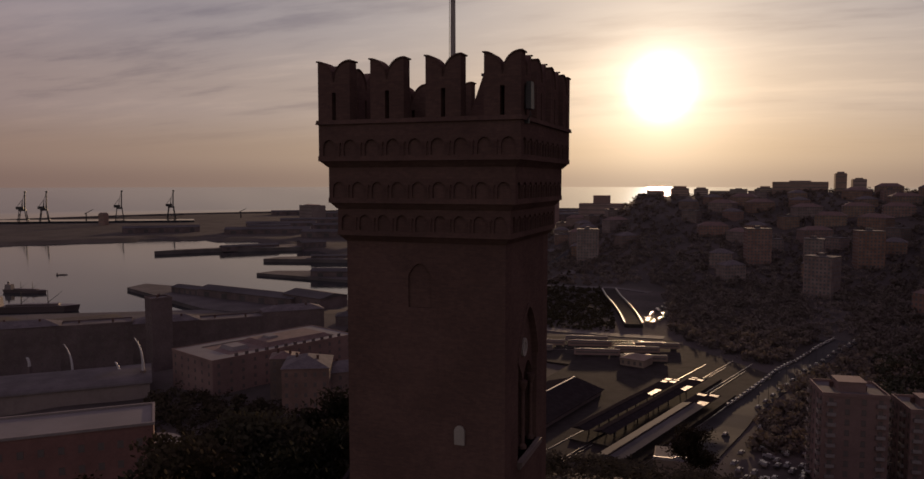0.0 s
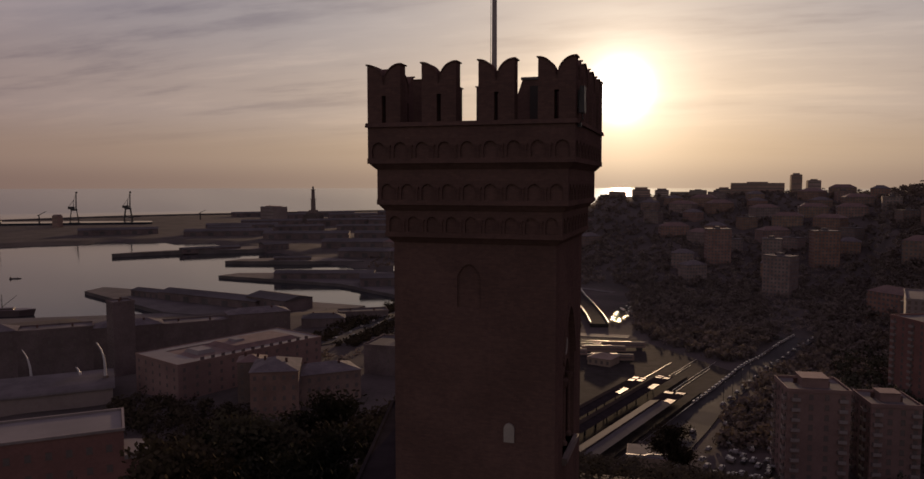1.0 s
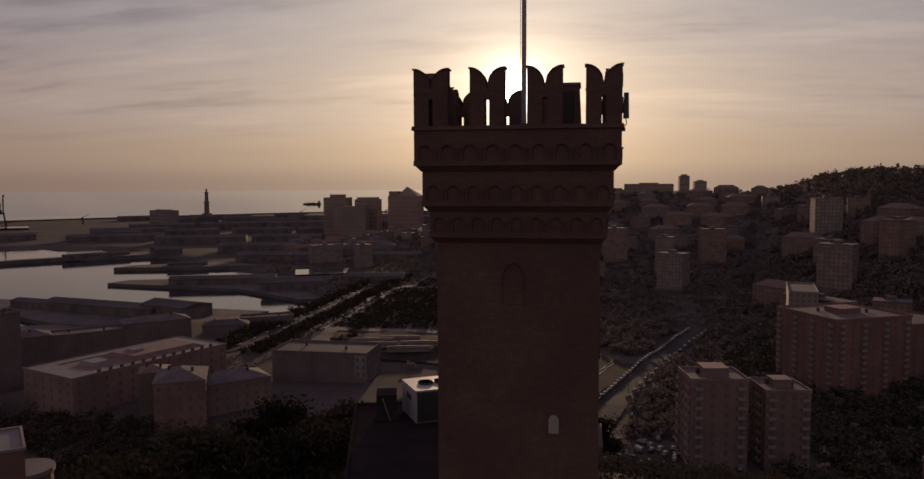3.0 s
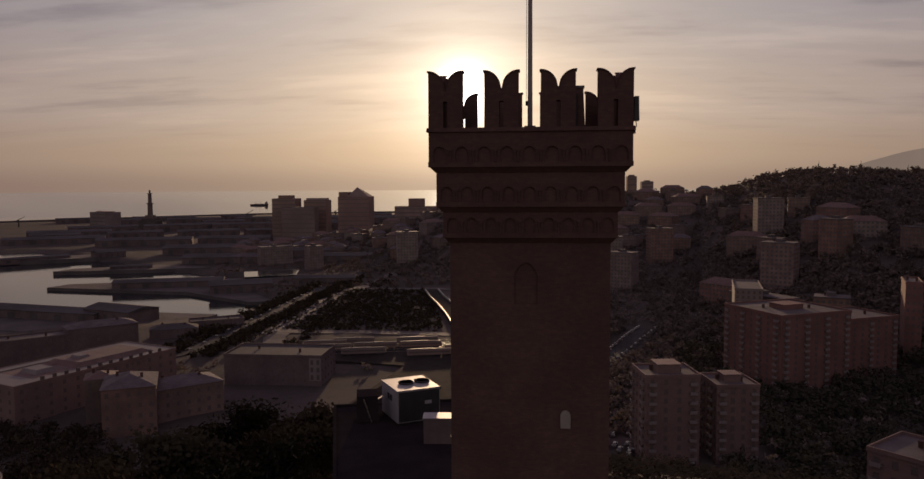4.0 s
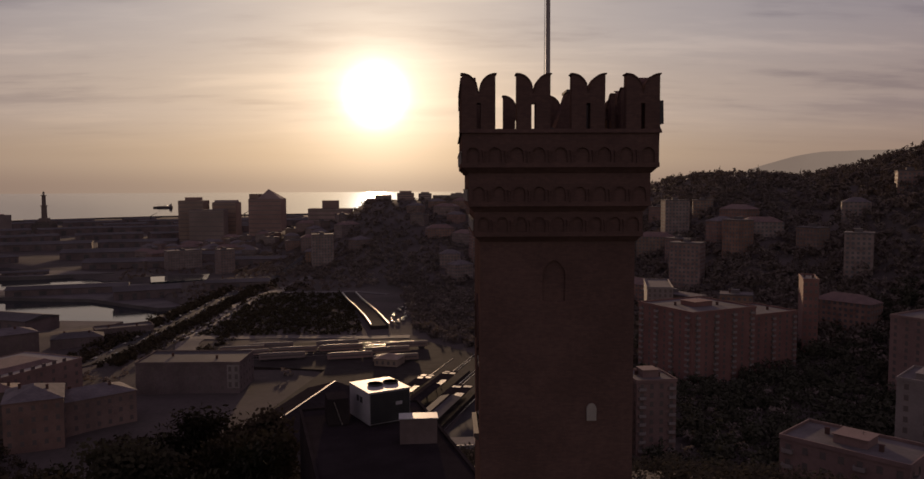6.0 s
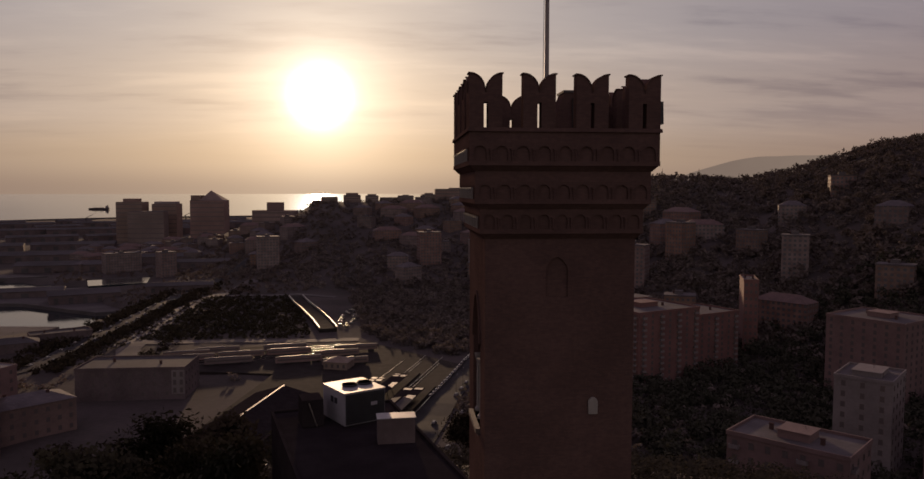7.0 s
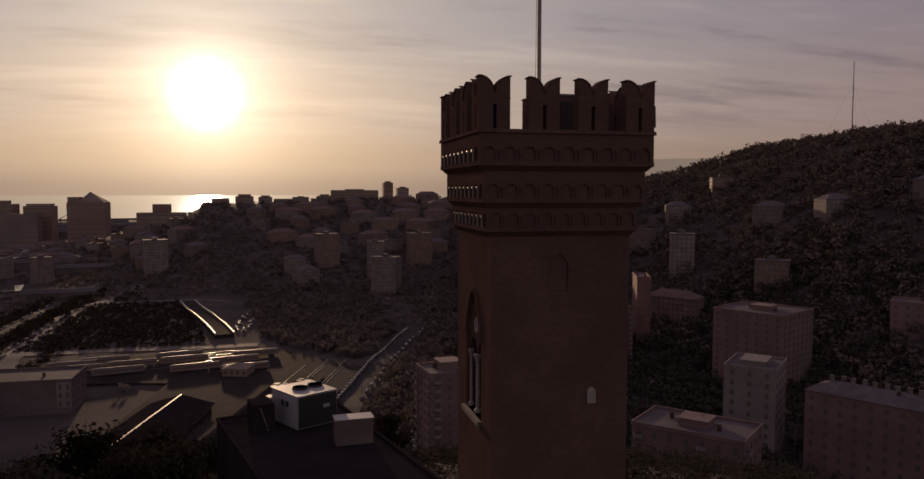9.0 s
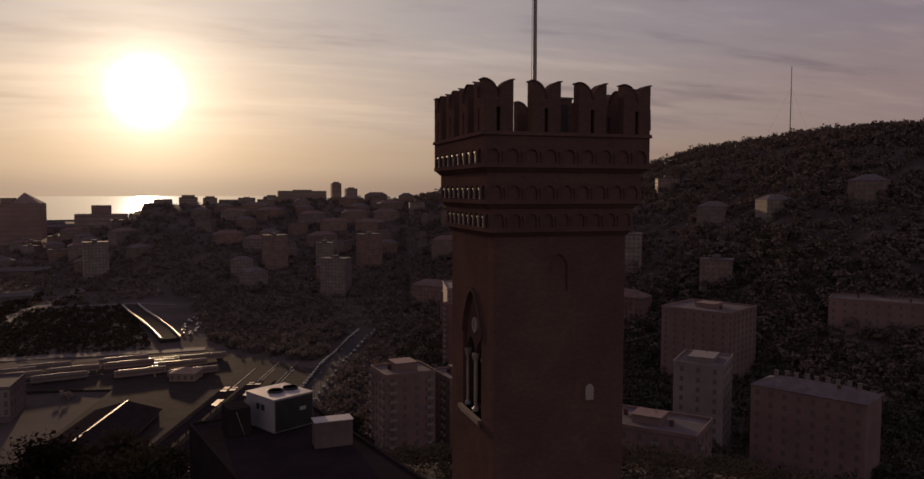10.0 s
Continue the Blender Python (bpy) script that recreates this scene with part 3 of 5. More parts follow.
low = thing("low_plant_box", "low pale box with a thin lid beside the chiller", "plant box", (-7.05, 23.55, 89.503), 4)
part("body", Mesh().box(-1.45, 1.45, -0.7, 0.7, 0, 1.98), SHADEWALL, low)
part("lid", Mesh().box(-1.52, 1.52, -0.77, 0.77, 1.983, 2.05), WHITEPAINT, low)
duct = thing("dark_duct_unit", "dark metal duct unit beside the chiller", "duct", (-14.2, 28.6, 89.503), 15)
part("body", Mesh().box(-0.9, 0.9, -1.2, 1.2, 0.1, 2.3, inset=0.04), NEARBLACK, duct)
part("leg", Mesh().box(-0.8, 0.8, -1.1, 1.1, 0, 0.1), NEARBLACK, duct)
part("pipe", Mesh().tube((0.3, -1.28, 0.1), (-0.35, -1.28, 2.1), 0.05, n=8), STEEL, duct, "bright metal pipe")

# ---- buildings ----
WIN = Mesh()
WIN.box(-0.55, 0.55, -0.03, -0.004, 0, 1.6, 1)
for q in ((-0.7, -0.55, 0, 1.6), (0.55, 0.7, 0, 1.6), (-0.7, 0.7, 1.6, 1.76), (-0.8, 0.8, -0.14, 0)):
    WIN.box(q[0], q[1], -0.09, -0.003, q[2], q[3], 0)
WINDOW = WIN.data("window", [STONE, GLASS])
BAL = Mesh()
BAL.box(-1.3, 1.3, -1.1, -0.003, -0.18, 0).box(-1.3, 1.3, -1.1, -1.0, 0.003, 0.95).box(-1.3, -1.2, -1.0, -0.003, 0.003, 0.95).box(1.2, 1.3, -1.0, -0.003, 0.003, 0.95)
BALCONY = BAL.data("balcony", PALE)
CHIM = Mesh().box(-0.5, 0.5, -0.4, 0.4, 0, 1.7).box(-0.6, 0.6, -0.5, 0.5, 1.703, 1.9)
CHIMNEY = CHIM.data("chimney", BRICK)
AERIAL = Mesh().tube((0, 0, 0), (0, 0, 3.2), 0.04, n=5).tube((-0.7, 0, 2.9), (0.7, 0, 2.9), 0.03, n=5).tube((-0.45, 0, 2.4), (0.45, 0, 2.4), 0.03, n=5).data("aerial", IRON)


def house(label, place, turn, w, d, h, wall=PLASTER, roof="flat", sides=(0,), cols=4, storeys=None, balconies=0, sink=6.0, roofmat=None, group="", category="building", name="town_house", extras=True, penthouse=None):
    """A town building on its plan's centre; h: its eaves over the place. Windows on the sides named (0 front, 1 left, 3 right)."""
    b = thing(name, label, category, place, turn, group)
    x, y = w / 2, d / 2
    g = Mesh().box(-x, x, -y, y, -sink, h)
    g.box(-x - 0.25, x + 0.25, -y - 0.25, y + 0.25, h + 0.003, h + 0.35)
    part("wall", g, wall, b)
    if roof == "flat":
        r = Mesh().box(-x + 0.3, x - 0.3, -y + 0.3, y - 0.3, h + 0.353, h + 0.42)
        part("roof", r, roofmat or BITUMEN, b)
        rim = Mesh()
        for q in ((-x - 0.2, x + 0.2, -y - 0.2, -y + 0.15), (-x - 0.2, x + 0.2, y - 0.15, y + 0.2), (-x - 0.2, -x + 0.15, -y + 0.15, y - 0.15), (x - 0.15, x + 0.2, -y + 0.15, y - 0.15)):
            rim.box(*q, h + 0.353, h + 1.15)
        part("parapet", rim, wall, b)
        top = h + 0.42
    else:
        k = min(x, y)
        rz = h + 0.353 + k * 0.36
        e = 0.45
        r = Mesh()
        base = [(-x - e, -y - e, h + 0.353), (x + e, -y - e, h + 0.353), (x + e, y + e, h + 0.353), (-x - e, y + e, h + 0.353)]
        if x >= y:
            ridge = [(-x + y, 0, rz), (x - y + 0.01, 0, rz)]
            f = [[base[0], base[1], ridge[1], ridge[0]], [base[1], base[2], ridge[1]], [base[2], base[3], ridge[0], ridge[1]], [base[3], base[0], ridge[0]]]
        else:
            ridge = [(0, -y + x, rz), (0, y - x + 0.01, rz)]
            f = [[base[0], base[1], ridge[0]], [base[1], base[2], ridge[1], ridge[0]], [base[2], base[3], ridge[1]], [base[3], base[0], ridge[0], ridge[1]]]
        for q in f:
            r.quad(q)
        r.quad(base[::-1])
        part("roof", r, roofmat or SLATE, b)
        top = h + 0.353 + k * 0.2
    if extras:
        part("chimney", CHIMNEY, None, b, "", pose(-x * 0.5, y * 0.2, top - 0.2))
        part("chimney", CHIMNEY, None, b, "", pose(x * 0.45, -y * 0.25, top - 0.2))
        part("aerial", AERIAL, None, b, "", pose(x * 0.1, y * 0.1, top - 0.1 + (0.0 if roof == "flat" else k * 0.2)))
    if penthouse:
        pw, pd, ph = penthouse
        part("penthouse", Mesh().box(-pw / 2, pw / 2, -pd / 2, pd / 2, h + 0.43, h + 0.43 + ph).box(-pw / 2 - 0.3, pw / 2 + 0.3, -pd / 2 - 0.3, pd / 2 + 0.3, h + 0.433 + ph, h + 0.7 + ph), wall, b)
    storeys = storeys or max(2, int(h / 3.4))
    sh = h / storeys
    for k in sides:
        width, out = (w, y) if k in (0, 2) else (d, x)
        n = cols if k == 0 else max(2, round(cols * d / w))
        m = pose(0, 0, 0, 0, 0, (0, -90, 180, 90)[k]) @ pose(0, -out, 0)
        for s in range(storeys):
            for i in range(n):
                u = -width / 2 + width * (i + 0.5) / n
                z = sh * s + sh * 0.3
                if balconies and i % balconies == 0:
                    part("balcony", BALCONY, None, b, "", m @ pose(u, 0, z - 0.3))
                part("window", WINDOW, None, b, "", m @ pose(u, 0, z))
    return b


# single buildings that stand out
def on(x, y):
    return (x, y, ground_z(x, y))


pal = house("long pale palazzo with a light terrace round its tiled roof", (-217, 300, 6), -22, 38, 84, 20, PINK, "flat", (0, 3), 6, 5, group="town palazzi", roofmat=TILE, extras=False)
part("terrace", Mesh().box(-19, -13, -42, 42, 20.43, 20.8).box(13, 19, -42, 42, 20.43, 20.8).box(-13, 13, -42, -30, 20.43, 20.8).box(-13, 13, 34, 42, 20.43, 20.8), TERRACE, pal, "light stone roof terrace")
part("attic", Mesh().box(-12, 12, -8, 33, 20.43, 22.4, inset=3), TILE, pal)
part("skylight", Mesh().box(-6, 6, -24, -14, 20.43, 22.2, inset=1.2), TERRACE, pal, "low pale skylight")
part("skylight", Mesh().box(-5, 2, 0, 6, 22.403, 23.4, inset=0.8), TERRACE, pal, "low pale skylight")
for i in range(12):
    part("dormer", Mesh().box(18.2, 18.9, -30 + 5.6 * i, -28.4 + 5.6 * i, 20.803, 22.6), SHADEWALL, pal)
house("pale palazzo with a hipped slate roof and rows of windows", (-164.9, 255.2, 8), 26, 20, 24, 22, PLASTER, "hip", (0, 3), 5, 5, group="town palazzi")
house("narrow pale block with tall windows beside the palazzo", (-184, 266, 8), 28, 12, 13, 21, PLASTER, "hip", (0, 3), 3, 6, roofmat=TILE)
house("long slate-roofed palazzo below the castle hill", (-152.2, 273.8, 8), 43, 30, 18, 17, PLASTER, "hip", (0,), 7, 4, group="town palazzi")
broad = house("broad dark palazzo with a flat roof near the station", (-128.5, 333, 8), 0, 49, 26, 18, SHADEWALL, "flat", (0, 3), 9, 4, group="town palazzi", roofmat=PORTROOF)
bay = part("end_bay", Mesh().box(18.6, 24.45, -13.2, -13.003, 6.5, 17.6), PALE, broad, "pale window bay at the end of the facade")
for u in (20.0, 23.0):
    for z in (7.2, 10.9, 14.6):
        part("window", WINDOW, None, bay, "", pose(u, -13.2, z) @ Matrix.Diagonal((1.0, 1, 1.25, 1)))
house("narrow dark tower block above the harbour street", (-285, 298, 3), -30, 11, 11, 43, SHADEWALL, "flat", (0,), 3, 11, category="tower block", name="tower_block")
for i in range(6):
    x, y = -385 + 27 * i, 250 + 25 * i
    house("dark terrace of tall harbour-front houses", (x, y, 3), 43, 37, 16, 24 + (i * 7 % 4), SHADEWALL, "hip" if i % 2 else "flat", (0,), 6, 6, group="harbour terrace", name="terrace_house")
house("brick apartment tower with stacked pale balconies", (46, 236, 10), 8, 19, 17, 33, PINK, "flat", (0, 1), 4, 10, balconies=3, category="apartment block", name="apartment_tower", penthouse=(8, 8, 3))
house("brick apartment tower with stacked pale balconies", (69, 240, 10), 8, 15, 17, 29, PINK, "flat", (0, 1), 4, 9, balconies=3, category="apartment block", name="apartment_tower", penthouse=(6, 6, 2.6))
house("large reddish hotel block with rows of balconies", (123.9, 352.0, 12), 25, 42, 40, 35.5, REDWALL, "flat", (0, 1), 7, 12, balconies=2, category="apartment block", name="hotel", penthouse=(12, 10, 2.2))
house("lower wing of the reddish hotel with balconies", (159.3, 368.5, 12), 25, 36, 30, 30, REDWALL, "flat", (0, 1), 7, 10, balconies=3, category="apartment block", name="hotel")
house("slim white block with a sunlit side wall", (133.5, 458.3, 12), -12, 16, 45, 32.8, PALE, "flat", (0,), 5, 11, category="apartment block", name="apartment_tower", extras=False)
house("tall reddish block with a sunlit edge", (202.7, 393.9, 20), -20, 8, 26, 36.4, REDWALL, "flat", (0,), 3, 9, category="apartment block", name="apartment_tower")
house("white apartment block with regular dark windows", (158.4, 211.4, 12), -45, 18, 22, 32.9, PALE, "flat", (0, 3), 3, 9, category="apartment block", name="apartment_block", penthouse=(9, 12, 1.6))
house("pale pink slab block of flats on the slope", (218.5, 293.3, 12), -60, 35, 34, 38.4, PINK, "flat", (0, 3), 7, 12, category="apartment block", name="apartment_block", penthouse=(10, 9, 2))

house("near block of flats with a flat terrace roof", (96.7, 147.9, 18), -48, 30, 18, 27.1, PINK, "flat", (0, 3), 7, 7, balconies=4, category="apartment block", name="apartment_block", penthouse=(8, 7, 2))

house("long low pink house with a row of roof chimneys", (180.0, 177.5, 12), -61, 38, 17, 28.1, PINK, "hip", (0,), 8, 7, roofmat=SLATE, category="apartment block", name="apartment_block")
house("broad grey pink block high on the slope", (304.6, 267.3, 20), -50, 50, 20, 33.9, PINK, "flat", (0, 1), 10, 9, category="apartment block", name="apartment_block")
for i in range(9):
    u = -14 + 3.5 * i
    m = pose(180.0, 177.5, 12, 0, 0, -61) @ pose(u, 1.5 + (i % 2), 30.2)
    stack = thing("chimney_stack", "pale plastered chimney stack on the slate roof", "chimney", m.translation, -61, "roof chimneys")
    part("shaft", Mesh().box(-0.6, 0.6, -0.5, 0.5, -0.5, 2.3), PALE, stack)
    part("cap", Mesh().box(-0.75, 0.75, -0.65, 0.65, 2.303, 2.55), STONE, stack)
# rounded pink villa with a pale terrace below the castle
villa = thing("terrace_house", "pink house with a pale flat roof and a rounded corner terrace", "house", (-138, 116, 30), 42)
part("wall", Mesh().box(-34, 11, -9, 9, -8, 19.4), REDWALL, villa)
part("roof", Mesh().box(-33.6, 10.6, -8.6, 8.6, 19.403, 19.6), TERRACE, villa, "pale flat roof")
for q in ((-34.3, 11.3, -9.3, -8.7), (-34.3, 11.3, 8.7, 9.3), (10.7, 11.3, -8.697, 8.697)):
    part("parapet", Mesh().box(*q, 19.403, 20.1), PALE, villa)
pts = [(11.01, -9)] + [(11.01 + 6 * math.sin(radians(a)), -3 - 6 * math.cos(radians(a))) for a in range(0, 181, 15)] + [(11.01, 3)]
part("bow", Mesh().slab(pts, -8, 12.2), REDWALL, villa)
part("bow_terrace", Mesh().slab([(11.01 + (x - 11.01) * 1.08, -3 + (y + 3) * 1.08) for x, y in pts], 12.203, 13.3), TERRACE, villa, "pale rounded terrace")
for i in range(10):
    part("window", WINDOW, None, villa, "", pose(-31 + i * 4.3, -9, 14.6))
    part("window", WINDOW, None, villa, "", pose(-31 + i * 4.3, -9, 9.6))

# market hall with white arched ribs
hall = thing("market_hall", "long low hall with pale curved ribs on its roof", "hall", (-300, 225, 6), 43)
part("wall", Mesh().box(-55, 55, -18, 18, -6, 9), FARWALL, hall)
arc = [(-19 * math.cos(radians(15 * i)), 9.003 + 3 * math.sin(radians(15 * i))) for i in range(13)]
rf = Mesh().hexa([(-56, y, z) for y, z in arc], [(56, y, z) for y, z in arc])
part("roof", rf, BITUMEN, hall)
for x, y, z, h in [(-301.4, 255.0, 10.9, 17.1), (-256.6, 255.0, 18.6, 15.799999999999997), (-330.7, 255.0, 14.2, 4.699999999999999), (-270.8, 255.0, 12.2, 9.3)]:
    arm = thing("curved_mast", "slim white mast with a curved head beside the market hall", "mast", (x, y, z), 10, "curved masts")
    bend = [(0.25 * h * (i / 8) ** 3, h * (i / 8) ** 0.9) for i in range(9)]
    shaft = Mesh()
    for u, w in bend:
        shaft.v += [(-u + (0.75 - 0.03 * w) * math.cos(radians(45 * q)), (0.75 - 0.03 * w) * math.sin(radians(45 * q)), w) for q in range(8)]
    for n in range(8):
        shaft.f += [(8 * n + q, 8 * n + (q + 1) % 8, 8 * n + 8 + (q + 1) % 8, 8 * n + 8 + q) for q in range(8)]
    shaft.f.append(tuple(range(64, 72)))
    shaft.mi = [0] * len(shaft.f)
    part("shaft", shaft, MASTPAINT, arm)
    part("foot", Mesh().box(-1.2, 1.2, -1.2, 1.2, -z, 0.2, inset=0.3), SHADEWALL, arm)

# high blocks by the outer port
def block(name, label, x, y, w, d, top, foot=None, penthouse=None, turn=0.0, category="tower block", group="skyline blocks"):
    z = ground_z(x, y) if foot is None else foot
    b = thing(name, label, category, (x, y, z), turn, group)
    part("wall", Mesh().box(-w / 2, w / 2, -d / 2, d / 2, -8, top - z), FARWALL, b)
    part("roof", Mesh().box(-w / 2 + 0.5, w / 2 - 0.5, -d / 2 + 0.5, d / 2 - 0.5, top - z + 0.004, top - z + 0.8), BITUMEN, b)
    if penthouse:
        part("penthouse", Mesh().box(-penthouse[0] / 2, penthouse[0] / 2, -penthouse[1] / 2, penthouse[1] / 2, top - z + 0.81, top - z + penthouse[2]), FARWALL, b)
    n = max(3, int((top - z) / 8))
    for i in range(n):
        part("window_band", Mesh().box(-w / 2 + 1, w / 2 - 1, -d / 2 - 0.12, -d / 2 - 0.004, (top - z) * (i + 0.4) / n, (top - z) * (i + 0.4) / n + 1.8), GLASS, b)
    return b


block("office_tower", "dark office tower with a stepped top by the port", -512, 1482, 49, 40, 83, 3, (27, 24, 7))
block("office_tower", "dark office tower with a stepped top by the port", -452, 1500, 47, 40, 79, 3, (40, 30, 5))
block("office_tower", "low dark wing joined to the office tower", -470, 1440, 66, 30, 66, 3)
pt = block("office_tower", "tall office tower with a pointed pyramid roof", -352, 1424, 62, 44, 87, 3)
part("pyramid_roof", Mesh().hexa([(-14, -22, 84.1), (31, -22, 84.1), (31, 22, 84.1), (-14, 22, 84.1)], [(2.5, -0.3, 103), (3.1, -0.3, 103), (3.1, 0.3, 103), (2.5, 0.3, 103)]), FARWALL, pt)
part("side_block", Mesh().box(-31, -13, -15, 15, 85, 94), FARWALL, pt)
block("warehouse_block", "broad dark warehouse block beside the lighthouse", -1052, 1724, 70, 40, 47, 3, (50, 20, 2.5), -30, "warehouse")
block("low_block", "long low dark block on the shore", -204, 1250, 72, 30, 73, None, (26, 18, 14), 0, "warehouse")
block("silo", "square dark silo on the breakwater terminal", -1440, 1400, 16, 16, 32, 3, (12, 12, 3), 0, "silo")
for i, (x, y, w, top, ph) in enumerate([ (-112, 1212, 26, 96, None), (-75, 1213, 27, 99, (19, 16, 4)), (-43, 1214, 21, 98, (14, 10, 3)), (-10, 1215, 40, 95, None), (12, 1213, 26, 98, (10, 10, 2)),
                                        (50, 1213, 24, 100, (14, 10, 3)), (98, 1209, 76, 109, (30, 14, 2.5)), (152, 1204, 15, 121.5, (9, 9, 3)), (176, 1201, 18, 113, (9, 9, 2.5)), (-130, 1200, 16, 90, None)]):
    block("ridge_block", "dark apartment block on the ridge against the sky", x, y, w, 20, top, None, ph, 0, "apartment block", "ridge blocks")

# the lighthouse
lh = thing("lighthouse", "slender two-stage stone lighthouse on a rocky mound", "lighthouse", (-964, 1776, 3))
part("mound", Mesh().box(-26, 26, -24, 24, -8, 22, inset=7).box(-17, 17, -16, 16, 22.003, 27, inset=3), HILL, lh)
part("base", Mesh().box(-10, 10, -10, 10, 27, 35, inset=1), STONE, lh)
part("lower_shaft", Mesh().box(-4.8, 4.8, -4.8, 4.8, 35, 63, inset=0.5), STONE, lh)
part("lower_gallery", Mesh().box(-6.2, 6.2, -6.2, 6.2, 63, 65), STONE, lh)
part("upper_shaft", Mesh().box(-3.5, 3.5, -3.5, 3.5, 65, 88, inset=0.4), STONE, lh)
part("upper_gallery", Mesh().box(-4.8, 4.8, -4.8, 4.8, 88, 89.6), STONE, lh)
part("lantern", Mesh().tube((0, 0, 89.6), (0, 0, 95), 2.3, n=12), GLASS, lh)
part("dome", Mesh().lathe(0, 0, [(2.7, 95), (2.2, 96.6), (0.8, 97.8), (0.15, 98.2), (0.12, 101)], 12), IRON, lh)


def crane(place, turn):
    c = thing("quay_crane", "tall dark container crane with its boom raised", "crane", place, turn, "quay cranes")
    for x in (-11, 11):
        for y in (-8, 8):
            part("leg", Mesh().tube((x, y, 0), (x * 0.55, y, 36), 1.3, 1.0, 6), IRON, c)
        part("brace", Mesh().tube((x, -8, 12), (x * 0.6, 8, 30), 0.7, n=5), IRON, c)
    part("portal_beam", Mesh().box(-13, 13, -9.5, 9.5, 11, 13), IRON, c)
    part("portal_beam", Mesh().box(-8, 8, -9, 9, 34, 38), IRON, c)
    part("machine_house", Mesh().box(-14, 2, -5, 5, 38.1, 45), IRON, c)
    part("raised_boom", Mesh().tube((5, 0, 36), (6.5, 0, 84), 2.3, 1.7, 4).box(4.5, 9.5, -2.2, 2.2, 80, 84), IRON, c)
    part("a_frame", Mesh().tube((-2, -6, 38), (1, 0, 64), 0.8, 0.6, 5), IRON, c)
    part("a_frame", Mesh().tube((-2, 6, 38), (1, 0, 64), 0.8, 0.6, 5), IRON, c)
    part("stay", Mesh().tube((-12, 0, 45), (1, 0, 63), 0.6, n=5), IRON, c)
    part("stay", Mesh().tube((1, 0, 63), (6, 0, 78), 0.5, n=5), IRON, c)
    part("sill_beam", Mesh().box(-15, 15, -10, -7, 0, 2.5), IRON, c)
    part("sill_beam", Mesh().box(-15, 15, 7, 10, 0, 2.5), IRON, c)
    return c


for x, y, t in ((-1679, 1378, 38), (-1648, 1414, 40), (-1563, 1577, 45), (-1500, 1704, 48)):
    crane((x, y, 2.5), t)
for x, y, s in ((-1600, 1500, 0.35), (-1350, 1820, 0.3), (-1250, 1990, 0.4), (-860, 2150, 0.35), (-760, 2200, 0.45), (-620, 2260, 0.4), (-560, 2300, 0.3)):
    c = thing("harbour_crane", "small dark harbour crane on the far quay", "crane", (x, y, 2.5), 30, "harbour cranes")
    part("mast", Mesh().tube((0, 0, 0), (0, 0, 70 * s), 2.2, 1.4, 6), IRON, c)
    part("jib", Mesh().tube((-4, 0, 66 * s), (26 * s * 2, 0, 100 * s), 1.1, 0.6, 5), IRON, c)

# ---- harbour works ----
solid("quay", Mesh().slab([(-815, 262), (-540, 410), (-444, 464), (-275, 566), (-250, 545), (-425, 428), (-525, 366), (-800, 215)], -5, 2.7), CONCRETE, "concrete harbour quay", kind="structure")
solid("pier_near", Mesh().slab([(-566, 566), (-570, 596), (-264, 566), (-268, 540), (-330, 480), (-407, 486)], -5, 3.2), CONCRETE, "wide concrete pier", kind="structure")
solid("pier_middle", Mesh().slab([(-516, 714), (-508, 742), (-320, 815), (-240, 640), (-262, 632), (-349, 690)], -5, 3.2), CONCRETE, "concrete pier with sheds", kind="structure")
solid("pier_small", Mesh().slab([(-598, 846), (-592, 878), (-505, 935), (-420, 905), (-500, 872)], -5, 4.5), CONCRETE, "short far pier", kind="structure")
solid("pier_far", Mesh().slab([(-812, 876), (-800, 912), (-690, 1062), (-620, 1030), (-760, 940)], -5, 5.5), CONCRETE, "far dark pier", kind="structure")
solid("basin", Mesh().slab([(-324, 776), (-272, 800), (-285, 852), (-344, 826)], -3, 8.2), WATER, "bright still dock basin between the sheds", kind="structure")
solid("channel", Mesh().slab([(-1743, 1340), (-1524, 1474), (-1325, 1588), (-1370, 1642), (-1592, 1542), (-1833, 1411)], -3, 9.5), WATER, "bright strip of water behind the outer quay", kind="structure")
bw = Mesh()
prev = None
for i in range(57):
    a = -56 + i
    r = np.interp(a, [p[0] for p in COAST], [p[1] for p in COAST]) - 18
    p = (EYE_X + r * math.sin(radians(a)), EYE_Y + r * math.cos(radians(a)))
    if prev:
        bw.slab([prev, p, (p[0] * 1.006, p[1] * 1.006), (prev[0] * 1.006, prev[1] * 1.006)], -5, 9)
    prev = p
solid("breakwater", bw, CONCRETE, "long dark breakwater before the open sea", kind="structure")


